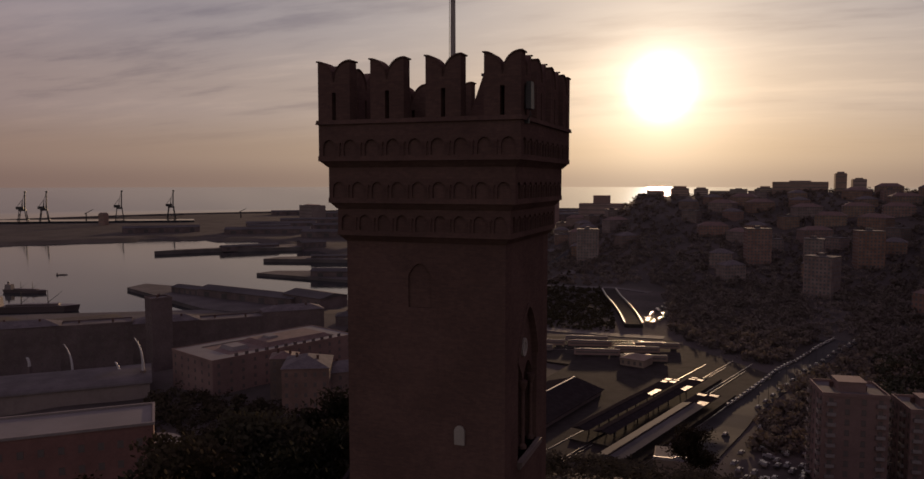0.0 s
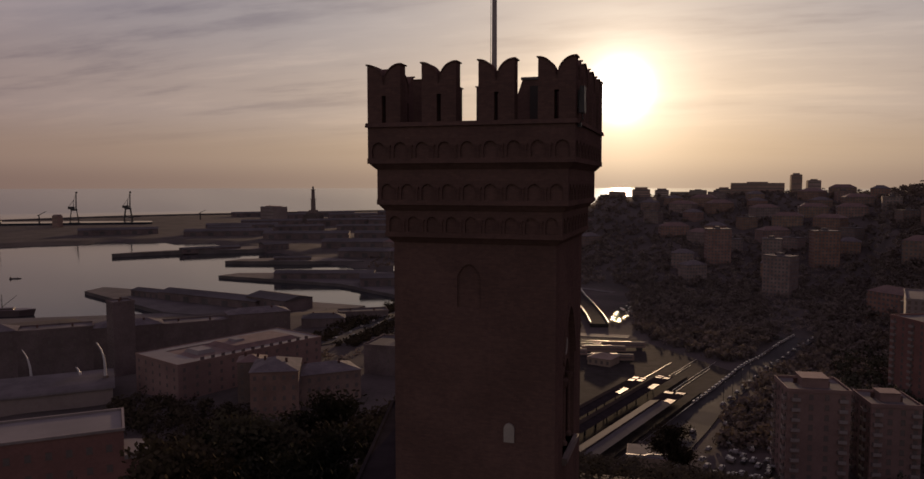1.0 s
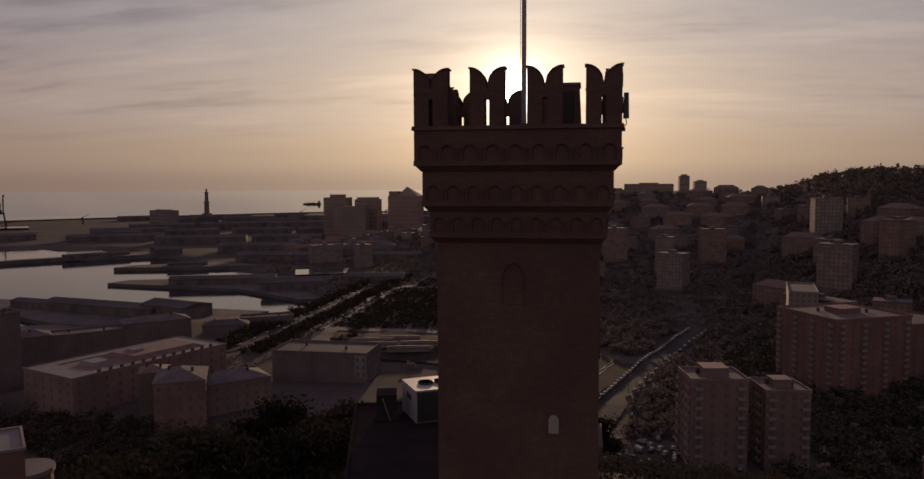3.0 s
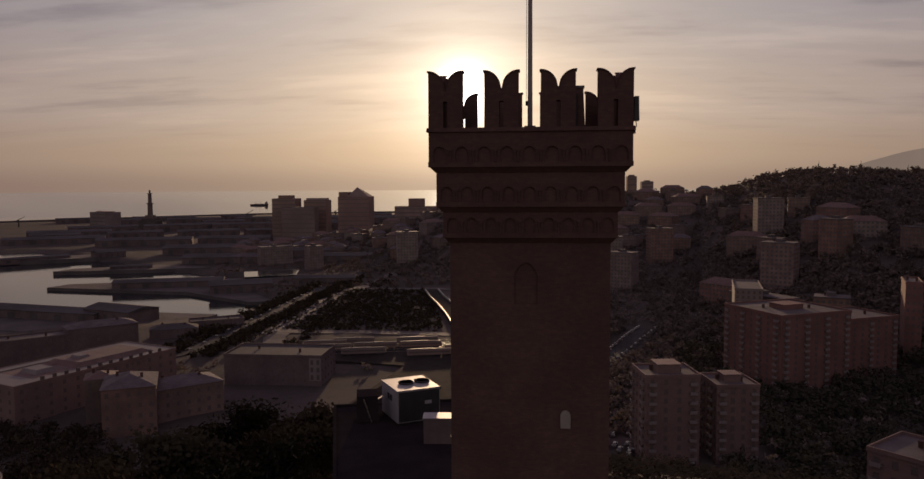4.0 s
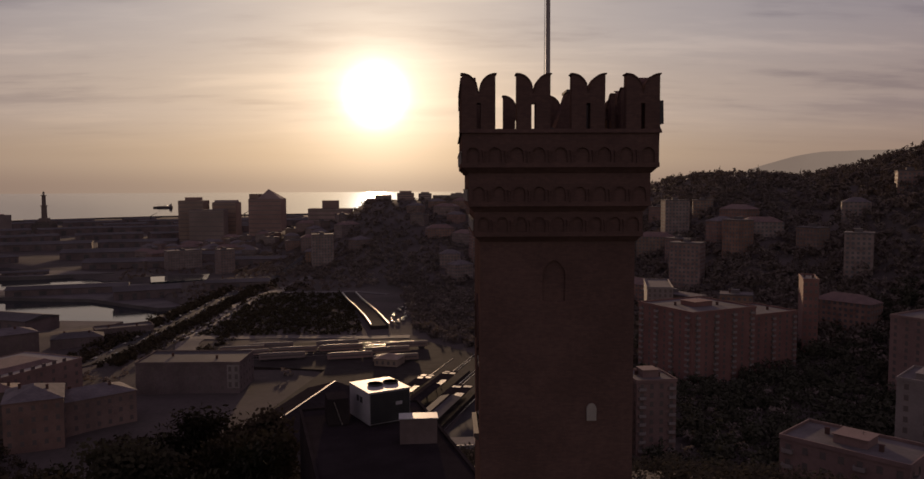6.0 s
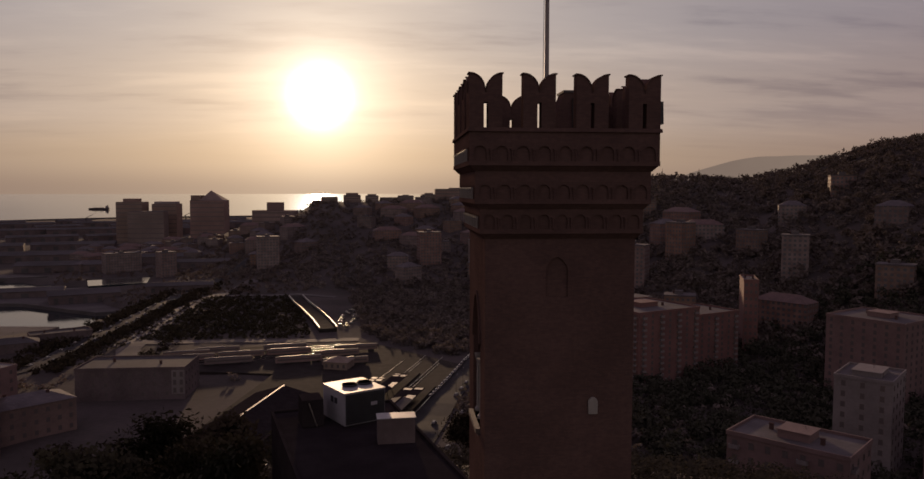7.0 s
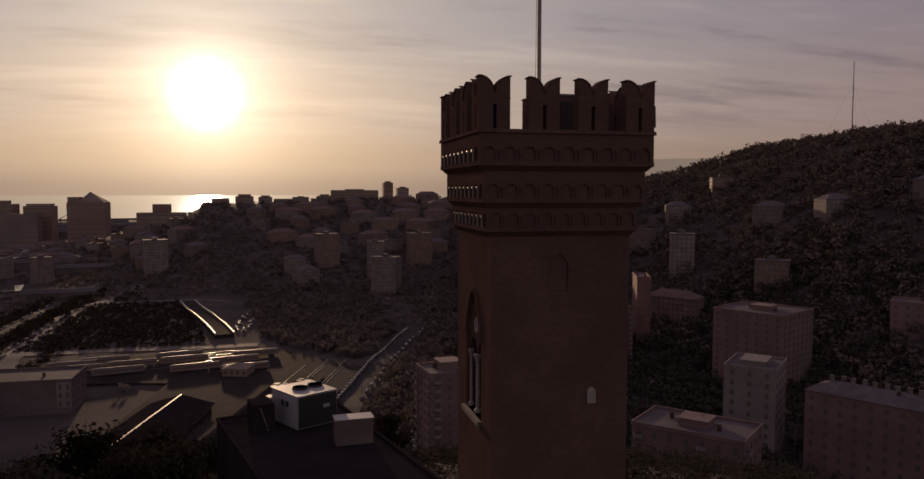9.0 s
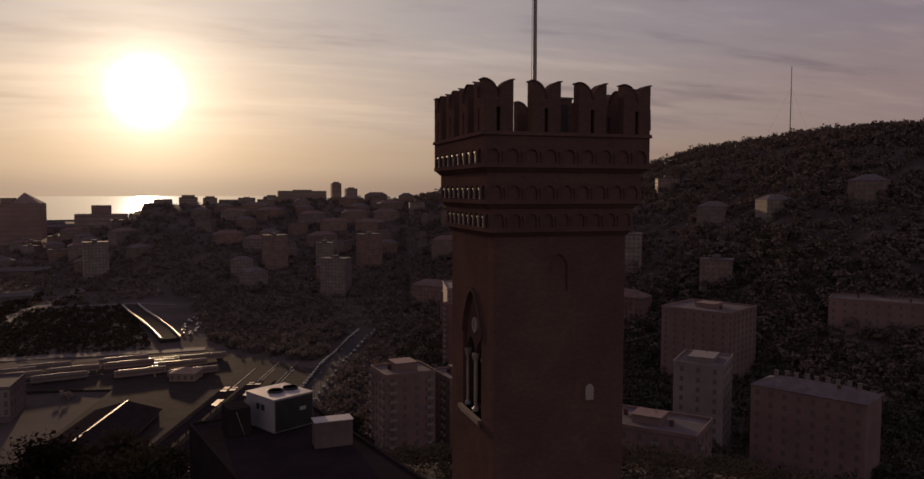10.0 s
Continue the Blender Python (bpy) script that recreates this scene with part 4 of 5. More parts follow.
def shed(place, turn, w, d, h, label="long low quay shed with a shallow dark roof", mat=PORTROOF):
    s = thing("quay_shed", label, "shed", place, turn, "quay sheds")
    part("wall", Mesh().box(-w / 2, w / 2, -d / 2, d / 2, -2, h), SHADEWALL, s)
    part("roof", Mesh().hexa([(-w / 2 - 1, -d / 2 - 1, h + 0.003), (w / 2 + 1, -d / 2 - 1, h + 0.003), (w / 2 + 1, d / 2 + 1, h + 0.003), (-w / 2 - 1, d / 2 + 1, h + 0.003)],
                             [(-w / 2 - 1, -0.5, h + d * 0.1), (w / 2 + 1, -0.5, h + d * 0.1), (w / 2 + 1, 0.5, h + d * 0.1), (-w / 2 - 1, 0.5, h + d * 0.1)]), mat, s)
    for i in range(5):
        part("door", Mesh().box(-w / 2 + w * (i + 0.35) / 5, -w / 2 + w * (i + 0.65) / 5, -d / 2 - 0.15, -d / 2 - 0.004, 0, h * 0.7), PORTROOF, s)
    return s


for x, y, t, w, d, h in ((-400, 545, -12, 120, 26, 9), (-480, 560, -12, 40, 18, 7), (-330, 535, -20, 50, 30, 13), (-390, 735, 18, 110, 26, 8), (-300, 705, 25, 60, 34, 11), (-520, 890, 28, 50, 16, 6), (-720, 985, 52, 90, 20, 7), (-640, 1040, 50, 40, 30, 12),
                         (-420, 980, 10, 130, 40, 12), (-330, 1060, 8, 150, 36, 11), (-520, 1110, 15, 120, 44, 14), (-700, 1260, 20, 160, 40, 14), (-260, 950, 5, 90, 30, 10), (-900, 1300, 30, 170, 44, 12), (-1130, 1250, 40, 150, 40, 13), (-1000, 1500, 30, 160, 40, 12), (-560, 1330, 12, 130, 40, 13), (-215, 720, 12, 60, 24, 8)):
    shed((x, y, max(3.2, ground_z(x, y))), t, w, d, h * 0.75)
for i, (x, y) in enumerate(((-242, 447), (-226, 478))):
    house("dark quayside house with a flat roof", (x, y, max(3.0, ground_z(x, y))), 24 + 7 * (i % 3), 30 + 6 * (i % 3), 15, 5.5, SHADEWALL, "flat" if i % 2 else "hip", (0,), 6, 2, group="quayside houses", roofmat=PORTROOF)
for i in range(26):
    az, r = -34 + 0.98 * i, 1720 + (i * 7 % 5) * 190
    x, y = EYE_X + r * math.sin(radians(az)), EYE_Y + r * math.cos(radians(az))
    if math.hypot(x + 964, y - 1776) > 120 and math.hypot(x + 1052, y - 1724) > 110:
        shed((x, y, max(3.2, ground_z(x, y))), -az + (i * 5 % 7) * 3, 90 + (i * 11 % 6) * 18, 36, 10 + i * 3 % 5, "long dark shed on the outer port terminal")


def ship(place, turn, s, label, name="moored_ship"):
    b = thing(name, label, "ship", place, turn)
    hull = [(-50 * s, -7 * s), (38 * s, -8 * s), (52 * s, 0), (38 * s, 8 * s), (-50 * s, 7 * s)]
    part("hull", Mesh().hexa([(x * 0.95, y * 0.85, -1) for x, y in hull], [(x, y, 7 * s) for x, y in hull]), HULL, b)
    part("bridge", Mesh().box(-46 * s, -30 * s, -6 * s, 6 * s, 7.003 * s, 18 * s, inset=1 * s), PALE, b)
    part("funnel", Mesh().tube((-40 * s, 0, 18 * s), (-41 * s, 0, 24 * s), 2.2 * s, 1.8 * s), HULL, b)
    for x in (-10, 18):
        part("mast", Mesh().tube((x * s, 0, 7 * s), (x * s, 0, 24 * s), 0.6 * s, 0.3 * s, 6), IRON, b)
        part("derrick", Mesh().tube((x * s, 0, 10 * s), ((x + 14) * s, 3 * s, 22 * s), 0.35 * s, 0.2 * s, 5), IRON, b)
    part("hatch", Mesh().box(-25 * s, 30 * s, -4 * s, 4 * s, 7.003 * s, 9 * s), HULL, b)
    return b


ship((-548, 440, 0), 30, 0.75, "dark moored ship with masts beside the quay")
ship((-650, 520, 0), 12, 0.45, "dark low vessel lying in the harbour", "harbour_vessel")
ship((-735, 640, 0), 40, 0.12, "tiny boat crossing the harbour", "small_boat")
ship((-1247, 3281, 21.6), 192, 0.81, "distant cargo ship out at sea", "cargo_ship")

# ---- station, roads ----
def along(a, b, width, z0, z1):
    a, b = Vector(a), Vector(b)
    n = Vector((-(b - a).y, (b - a).x)).normalized() * width / 2
    return Mesh().slab([tuple(a - n), tuple(b - n), tuple(b + n), tuple(a + n)], z0, z1)


def ribbon(points, width, lift):
    """A road that follows the ground."""
    g = Mesh()
    pts = []
    for a, b in zip(points, points[1:]):
        k = max(1, int(math.dist(a, b) / 8))
        pts += [(a[0] + (b[0] - a[0]) * i / k, a[1] + (b[1] - a[1]) * i / k) for i in range(k)]
    pts.append(points[-1])
    for i, p in enumerate(pts):
        q, r = pts[max(0, i - 1)], pts[min(len(pts) - 1, i + 1)]
        n = Vector((-(r[1] - q[1]), r[0] - q[0])).normalized() * width / 2
        z = max(ground_z(*p), ground_z(p[0] + n.x, p[1] + n.y), ground_z(p[0] - n.x, p[1] - n.y)) + lift
        g.v += [(p[0] - n.x, p[1] - n.y, z), (p[0] + n.x, p[1] + n.y, z), (p[0] - n.x, p[1] - n.y, z - 3), (p[0] + n.x, p[1] + n.y, z - 3)]
    for i in range(len(pts) - 1):
        a = 4 * i
        g.f += [(a, a + 4, a + 5, a + 1), (a + 2, a + 6, a + 4, a), (a + 1, a + 5, a + 7, a + 3)]
        g.mi += [0, 0, 0]
    return g


for pts, w in (([(-150, 380), (-168, 434), (-178, 608), (-150, 760)], 14), ([(-172, 452), (-100, 455), (-30, 452)], 10), ([(-190, 658), (-95, 665), (-60, 650)], 9), ([(-5, 225), (15, 310), (43, 397), (75, 480)], 15), ([(-222, 370), (-206, 396), (-204, 750), (-180, 900)], 13), ([(60, 470), (10, 540), (-30, 650)], 12), ([(-40, 130), (-75, 160), (-60, 200), (-95, 205)], 7)):
    solid("road", ribbon(pts, w, 0.35), PAVING if w in (7, 9, 10, 14) else ASPHALT, "street through the town", kind="structure")
solid("railway_bed", Mesh().slab([(-95, 215), (-20, 230), (30, 372), (-25, 440), (-150, 420), (-130, 372), (-70, 360)], 6, 13.2), BALLAST, "gravel railway yard", kind="structure")

DIRN = Vector((0.302, 0.953))
SIDE = Vector((0.953, -0.302))
for i, (bx, by, length, half, glazed) in enumerate(((-24.5, 297, 58, 3.6, 33), (-11.5, 309, 72, 3.6, 27), (-3.8, 289, 76, 4.7, 20))):
    b = Vector((bx, by))
    a = b - DIRN * length
    m = Matrix.Translation((a.x, a.y, 13.2)) @ pose(0, 0, 0, 0, 0, math.degrees(math.atan2(DIRN.y, DIRN.x)))
    c = new("platform_canopy")
    c.matrix_basis = m
    tagged(c, "long dark station platform canopy with a bright end", "canopy", "platform canopies")
    part("platform", Mesh().box(0, length + glazed + 20, -half, half, 0, 0.9), BALLAST, c)
    part("roof", Mesh().hexa([(0, -half, 5.2), (length, -half, 5.2), (length, half, 5.2), (0, half, 5.2)], [(0, -0.3, 6.1), (length, -0.3, 6.1), (length, 0.3, 6.1), (0, 0.3, 6.1)]), PORTROOF if i == 2 else NEARBLACK, c)
    part("ridge_strip", Mesh().box(0, length, -0.35, 0.35, 6.103, 6.3), NEARBLACK, c)
    end = part("end_roof", Mesh().box(length + 0.02, length + glazed, -half, half, 4.9, 5.1), NEARBLACK, c, "dark frame of the glazed end roof")
    for j in range(int(glazed / 1.6)):
        for row in range(2):
            if j * 1.6 < glazed * 0.3 and row == 0 or j * 1.6 > glazed * 0.72 and (j + row) % 3:
                part("pane", Mesh().box(length + 0.3 + 1.6 * j, length + 1.5 + 1.6 * j, -half + 0.4 + half * row, -0.5 + half * row, 5.103, 5.16), SHEET, end)
    for j in range(2):
        part("post", Mesh().tube((length + 3 + 7 * j, 0, 0), (length + 3 + 7 * j, 0, 4.9), 0.2, n=6), IRON, c)
    for k in range(1, 7):
        part("post", Mesh().tube((length * k / 7, 0, 0.9), (length * k / 7, 0, 5.2), 0.25, n=6), IRON, c)
    for s in (-half - 1.6, half + 1.6):
        r = along(a + SIDE * s - DIRN * 20, b + SIDE * s + DIRN * 90, 0.16, 13.2, 13.4)
        solid("rail", r, STEEL, "polished railway rail", kind="structure")
for i in range(5):
    a, b = Vector((-138 + 3 * i, 379 + 8 * i)), Vector((-52 + 3 * i, 400 + 8 * i))
    solid("rail", along(a, b, 0.14, 13.2, 13.42), STEEL, "polished railway rail", kind="structure")
hallm = thing("station_shed", "broad dark station shed with a pale roof ridge", "station", (-65.5, 276, 8), -12.9)
part("wall", Mesh().box(-13, 13, -36, 36, -2, 7.6), SHADEWALL, hallm)
part("roof", Mesh().hexa([(-14, -37, 7.603), (14, -37, 7.603), (14, 37, 7.603), (-14, 37, 7.603)], [(-0.5, -36, 11.6), (0.5, -36, 11.6), (0.5, 36, 11.6), (-0.5, 36, 11.6)]), NEARBLACK, hallm)
part("ridge_cap", Mesh().box(-0.35, 0.35, -36, 36, 11.603, 11.9), SHEET, hallm)
part("gutter", Mesh().box(14.03, 14.3, -37, 37, 7.5, 7.75), NEARBLACK, hallm)
for k in range(7):
    part("window", WINDOW, None, hallm, "", pose(-10 + 3.3 * k, -36, 2.5) @ Matrix.Diagonal((1.2, 1, 1.6, 1)))

house("small signal house with a tan roof in the railway yard", (-37, 372, 13.2), -17, 13, 12, 3.6, OCHRE, "hip", (0,), 4, 1, roofmat=OCHRE, sink=1.0, extras=False, category="house", name="signal_house")

# the curved ramp with pale walls
rp = [(-94, 640), (-84, 600), (-72, 560), (-60, 515), (-52, 480)]
rg = Mesh()
for a, b in zip(rp, rp[1:]):
    n = Vector((-(b[1] - a[1]), b[0] - a[0])).normalized() * 6
    rg.slab([(a[0] - n.x, a[1] - n.y), (b[0] - n.x, b[1] - n.y), (b[0] + n.x, b[1] + n.y), (a[0] + n.x, a[1] + n.y)], 8, 14.5)
ramp = solid("ramp", rg, BALLAST, "pale curved road ramp", kind="structure")
for sgn in (-1, 1):
    wg = Mesh()
    for a, b in zip(rp, rp[1:]):
        n = Vector((-(b[1] - a[1]), b[0] - a[0])).normalized()
        o, w = n * 6 * sgn, n * 0.5
        wg.slab([(a[0] + o.x - w.x, a[1] + o.y - w.y), (b[0] + o.x - w.x, b[1] + o.y - w.y), (b[0] + o.x + w.x, b[1] + o.y + w.y), (a[0] + o.x + w.x, a[1] + o.y + w.y)], 14.503, 15.8)
    part("side_wall", wg, SHEET, ramp)


def coach(place, turn):
    c = thing("train_coach", "railway coach with a shiny grey roof standing in the yard", "train", place, turn, "train coaches")
    part("body", Mesh().box(-12.5, 12.5, -1.45, 1.45, 0.9, 3.6), FARWALL, c)
    part("roof", Mesh().hexa([(-12.5, -1.45, 3.603), (12.5, -1.45, 3.603), (12.5, 1.45, 3.603), (-12.5, 1.45, 3.603)], [(-12.4, -0.8, 4.1), (12.4, -0.8, 4.1), (12.4, 0.8, 4.1), (-12.4, 0.8, 4.1)]), PAVING, c)
    # a narrow metal strip added so the roof shows a thin bright glint
    part("roof_vent", Mesh().box(-10.5, 4.5, -0.3, 0.3, 4.103, 4.3), SHEET, c, "metal strip added for the roof's glint")
    part("window_strip", Mesh().box(-11.5, 11.5, -1.5, -1.453, 2.0, 2.9), GLASS, c)
    for x in (-9, 9):
        part("bogie", Mesh().box(x - 1.6, x + 1.6, -1.1, 1.1, 0, 0.9), IRON, c)
    return c


first = coach((-120, 392, 13.2), 14)
for x, y in ((-94, 399), (-68, 405), (-125, 402), (-72, 417), (-40, 398), (-98, 384), (-60, 384), (-30, 412), (-110, 411), (-34, 378)):
    copy_thing(first, pose(x, y, 13.2, 0, 0, 14))


def car(place, turn):
    c = thing("parked_car", "small car parked along the street", "car", place, turn, "parked cars")
    part("body", Mesh().box(-2.1, 2.1, -0.85, 0.85, 0.3, 0.85, inset=0.05), CARPAINT, c)
    part("cabin", Mesh().box(-1.5, 1.0, -0.75, 0.75, 0.853, 1.42, inset=0.25), GLASS, c)
    part("roof", Mesh().box(-1.2, 0.7, -0.48, 0.48, 1.423, 1.47), CARPAINT, c)
    for x in (-1.3, 1.3):
        for s in (-0.88, 0.7):
            part("wheel", Mesh().tube((x, s, 0.32), (x, s + 0.18, 0.32), 0.32, n=10), RUBBER, c)
    return c


rng = random.Random(5)
cars = car(on(9, 272), 74)
cars.location.z += 0.4
spots = []
for i in range(34):
    t = i / 33
    x, y = (15 + 28 * (t * 2), 310 + 87 * (t * 2)) if t < 0.5 else (43 + 32 * (2 * t - 1), 397 + 83 * (2 * t - 1))
    spots.append((x - 5.5, y + 2, 72))
    if i % 2:
        spots.append((x + 5.0, y - 1.5, 72))
for i in range(30):
    spots.append((22 + (i % 6) * 6.5 + rng.uniform(-1, 1), 228 + (i // 6) * 14 + rng.uniform(-3, 3), rng.choice((72, 80, 160))))
for i in range(26):
    spots.append((-44 + 0.5 * i + rng.uniform(-9, 9), 488 + 4.4 * i, rng.choice((60, 110, 120))))
for i in range(34):
    spots.append((-205 + (4 if i % 2 else -4) + rng.uniform(-0.6, 0.6), 400 + 10 * i, 90))
for i in range(22):
    spots.append((-175 + rng.uniform(-1, 1) + (3 if i % 2 else -3), 440 + 8 * i, 92))
for i in range(24):
    u, v = rng.random(), rng.random()
    spots.append((14 * (1 - u) * (1 - v) + 36 * u * (1 - v) + 33 * u * v + 10 * (1 - u) * v, 256 * (1 - v) + 216 * v, rng.choice((72, 80, 75, 160))))
for x, y, t in spots:
    g = max(ground_z(x, y), ground_z(x - 3, y), ground_z(x + 3, y)) + 0.4
    copy_thing(cars, pose(x, y, g, 0, 0, t + rng.uniform(-4, 4)))
for i in range(9):
    x, y = 22 + i * 4.4, 318 + i * 13
    l = thing("street_lamp", "slim grey street lamp beside the road", "street lamp", (x, y, ground_z(x, y)), 70, "street lamps")
    part("post", Mesh().tube((0, 0, 0), (0, 0, 9), 0.12, 0.07, 6), IRON, l)
    part("arm", Mesh().tube((0, 0, 8.9), (1.6, 0, 9.3), 0.05, n=5), IRON, l)
    part("head", Mesh().box(1.4, 2.2, -0.15, 0.15, 9.22, 9.36), WHITEPAINT, l)

terrace = thing("roof_terrace", "flat roof terrace with a pale angled parapet", "building", (-2.8, 181, 20), 3)
part("wall", Mesh().box(-6, 6, -5, 6, -8, 14.6), OCHRE, terrace)
part("roof", Mesh().box(-5.7, 5.7, -4.7, 5.7, 14.603, 14.7), SLATE, terrace)
part("parapet", Mesh().slab([(-6.1, -5.1), (-1, -5.1), (0.4, -3.6), (6.1, -3.6), (6.1, -3.2), (0.2, -3.2), (-1.2, -4.7), (-6.1, -4.7)], 14.603, 15.4), MARBLE, terrace, "pale parapet")

# the tall mast on the hill
ms = thing("radio_mast", "tall thin red and white lattice mast on the wooded hill", "mast", on(504, 574))
part("mast", Mesh().tube((0, 0, -3), (0, 0, 70), 0.55, 0.3, 4), IRON, ms)
for k in range(3):
    part("guy_wire", Mesh().tube((0, 0, 50), (26 * math.cos(radians(120 * k)), 26 * math.sin(radians(120 * k)), -2), 0.04, n=4), IRON, ms)
for x, y, h in ((352, 955, 14), (300, 1090, 12), (380, 900, 16), (420, 872, 13), (330, 1000, 10)):
    t = thing("aerial_mast", "thin aerial mast on the ridge", "mast", on(x, y), 0, "ridge masts")
    part("mast", Mesh().tube((0, 0, -2), (0, 0, h), 0.5, 0.25, 4), IRON, t)
    part("dish", Mesh().tube((-0.8, -0.9, h * 0.7), (-0.8, -0.5, h * 0.7), 0.9, n=8), IRON, t)

# ---- the rest of the town ----
def facade_material(name, colour, glass=0.02):
    """Far plaster walls with their rows of windows."""
    m = bpy.data.materials.new(name)
    m.use_nodes = True
    g = Nodes(m.node_tree)
    co = g.add("ShaderNodeTexCoord").outputs["Object"]
    sp = g.add("ShaderNodeSeparateXYZ", {0: co})
    v = g.add("ShaderNodeCombineXYZ", {0: g.math("ADD", sp.outputs[0], sp.outputs[1]), 1: sp.outputs[2], 2: 0.0}).outputs[0]
    b = g.t.nodes.new("ShaderNodeTexBrick")
    b.offset = 0.0
    for k, val in (("Scale", 1.0), ("Mortar Size", 0.8), ("Mortar Smooth", 0.0), ("Brick Width", 3.3), ("Row Height", 3.3)):
        b.inputs[k].default_value = val
    g.t.links.new(v, b.inputs["Vector"])
    rnd = g.add("ShaderNodeObjectInfo").outputs["Random"]
    t = g.ramp(rnd, [(0.0, (0.75, 0.7, 0.68)), (0.3, (1.0, 0.8, 0.6)), (0.55, (1.0, 0.72, 0.62)), (0.8, (0.98, 0.93, 0.9)), (1.0, (1.02, 0.97, 0.92))], False)
    stain = g.ramp(g.noise(co, 0.15, 5.0, 0.6), [(0.3, (0.65, 0.62, 0.6)), (0.7, (1.1, 1.1, 1.1))])
    wall = g.mix(1.0, g.mix(1.0, colour, t, "MULTIPLY"), stain, "MULTIPLY")
    col = g.mix(b.outputs["Fac"], (glass, glass, glass), wall)
    r = g.math("MULTIPLY_ADD", b.outputs["Fac"], 0.55, 0.3)
    s = g.add("ShaderNodeBsdfPrincipled", {"Base Color": col, "Roughness": r})
    g.add("ShaderNodeOutputMaterial", {0: s.outputs[0]})
    return m


FACADE = facade_material("far_facade", (0.215, 0.175, 0.158), 0.08)

KEEP = [(127, 440, 14), (-217, 300, 48), (-152, 250, 26), (-184, 266, 14), (-145, 272, 22), (-128, 333, 34), (-285, 298, 14), (46, 236, 18), (69, 240, 16), (-133, 112, 32), (-300, 225, 52), (-149, 392, 24), (-118, 215, 30), (-65, 276, 40), (-3, 181, 10), (124, 352, 23), (159, 369, 20), (195, 396, 9), (158, 211, 12), (218, 293, 19), (97, 148, 16), (180, 178, 21), (305, 267, 28), (-9, 29, 60)]
YARD = [[(-95, 205), (-20, 215), (40, 372), (-15, 450), (-30, 490), (-50, 690), (-200, 690), (-185, 430), (-140, 372), (-75, 350)], [(0, 215), (60, 225), (72, 330), (90, 480), (55, 490), (15, 330)], [(-195, 380), (-140, 380), (-130, 800), (-200, 800)]]
HARBOURSIDE = [(-900, 150), (-420, 330), (-260, 345), (-145, 372), (-150, 700), (-230, 830), (-420, 960), (-700, 1160), (-900, 1200)]


def free(x, y, gap):
    if inside(x, y, BASIN) or any(inside(x, y, p) for p in YARD) or inside(x, y, HARBOURSIDE):
        return False
    if math.hypot(x, y - 10) < 118 or ground_z(x, y) < 2:
        return False
    return all(math.hypot(x - a, y - b) > r + gap for a, b, r in KEEP)


rng = random.Random(11)
taken = []


def scatter(r0, r1, a0, a1, gap, limit):
    out = []
    for _ in range(limit * 12):
        r, a = math.sqrt(rng.uniform(r0 * r0, r1 * r1)), radians(rng.uniform(a0, a1))
        x, y = EYE_X + r * math.sin(a), EYE_Y + r * math.cos(a)
        if len(out) >= limit:
            break
        if free(x, y, gap * 0.5) and all((x - p) ** 2 + (y - q) ** 2 > gap * gap for p, q in taken):
            out.append((x, y, a))
            taken.append((x, y))
    return out


LABELS = ["plastered town house with dark windows and a slate roof", "plastered town house with a clay tile roof", "flat-roofed plastered apartment house"]
models = []
for w, d, h, roof, mat, n in ((18, 14, 17, "hip", SLATE, 4), (24, 15, 20, "hip", SLATE, 5), (15, 14, 22, "flat", None, 3), (28, 14, 16, "hip", TILE, 6)):
    lab = LABELS[0] if mat is SLATE else LABELS[1] if mat is TILE else LABELS[2]
    models.append((w, d, h, house(lab, (0, 0, -300), 0, w, d, h, PLASTER, roof, (0,), n, None, 0, 12.0, mat, "town houses", "house")))
used = set()
for x, y, a in scatter(125, 400, -58, 58, 27, 120):
    if a > 0 and math.hypot(x - EYE_X, y - EYE_Y) < (275 if x < 75 else 210):
        continue
    if x > -120 or y < 245:
        continue
    i = rng.choice((0, 1, 2, 3))
    w, d, h, ob = models[i]
    m = pose(x, y, ground_z(x, y), 0, 0, -math.degrees(a) + rng.choice((-32, -18, 12, 25, 40)) + rng.uniform(-5, 5))
    if i not in used:
        used.add(i)
        ob.matrix_basis = m
    else:
        copy_thing(ob, m)
for i, (w, d, h, ob) in enumerate(models):
    if i not in used:
        for o in (*ob.children_recursive, ob):
            bpy.data.objects.remove(o)


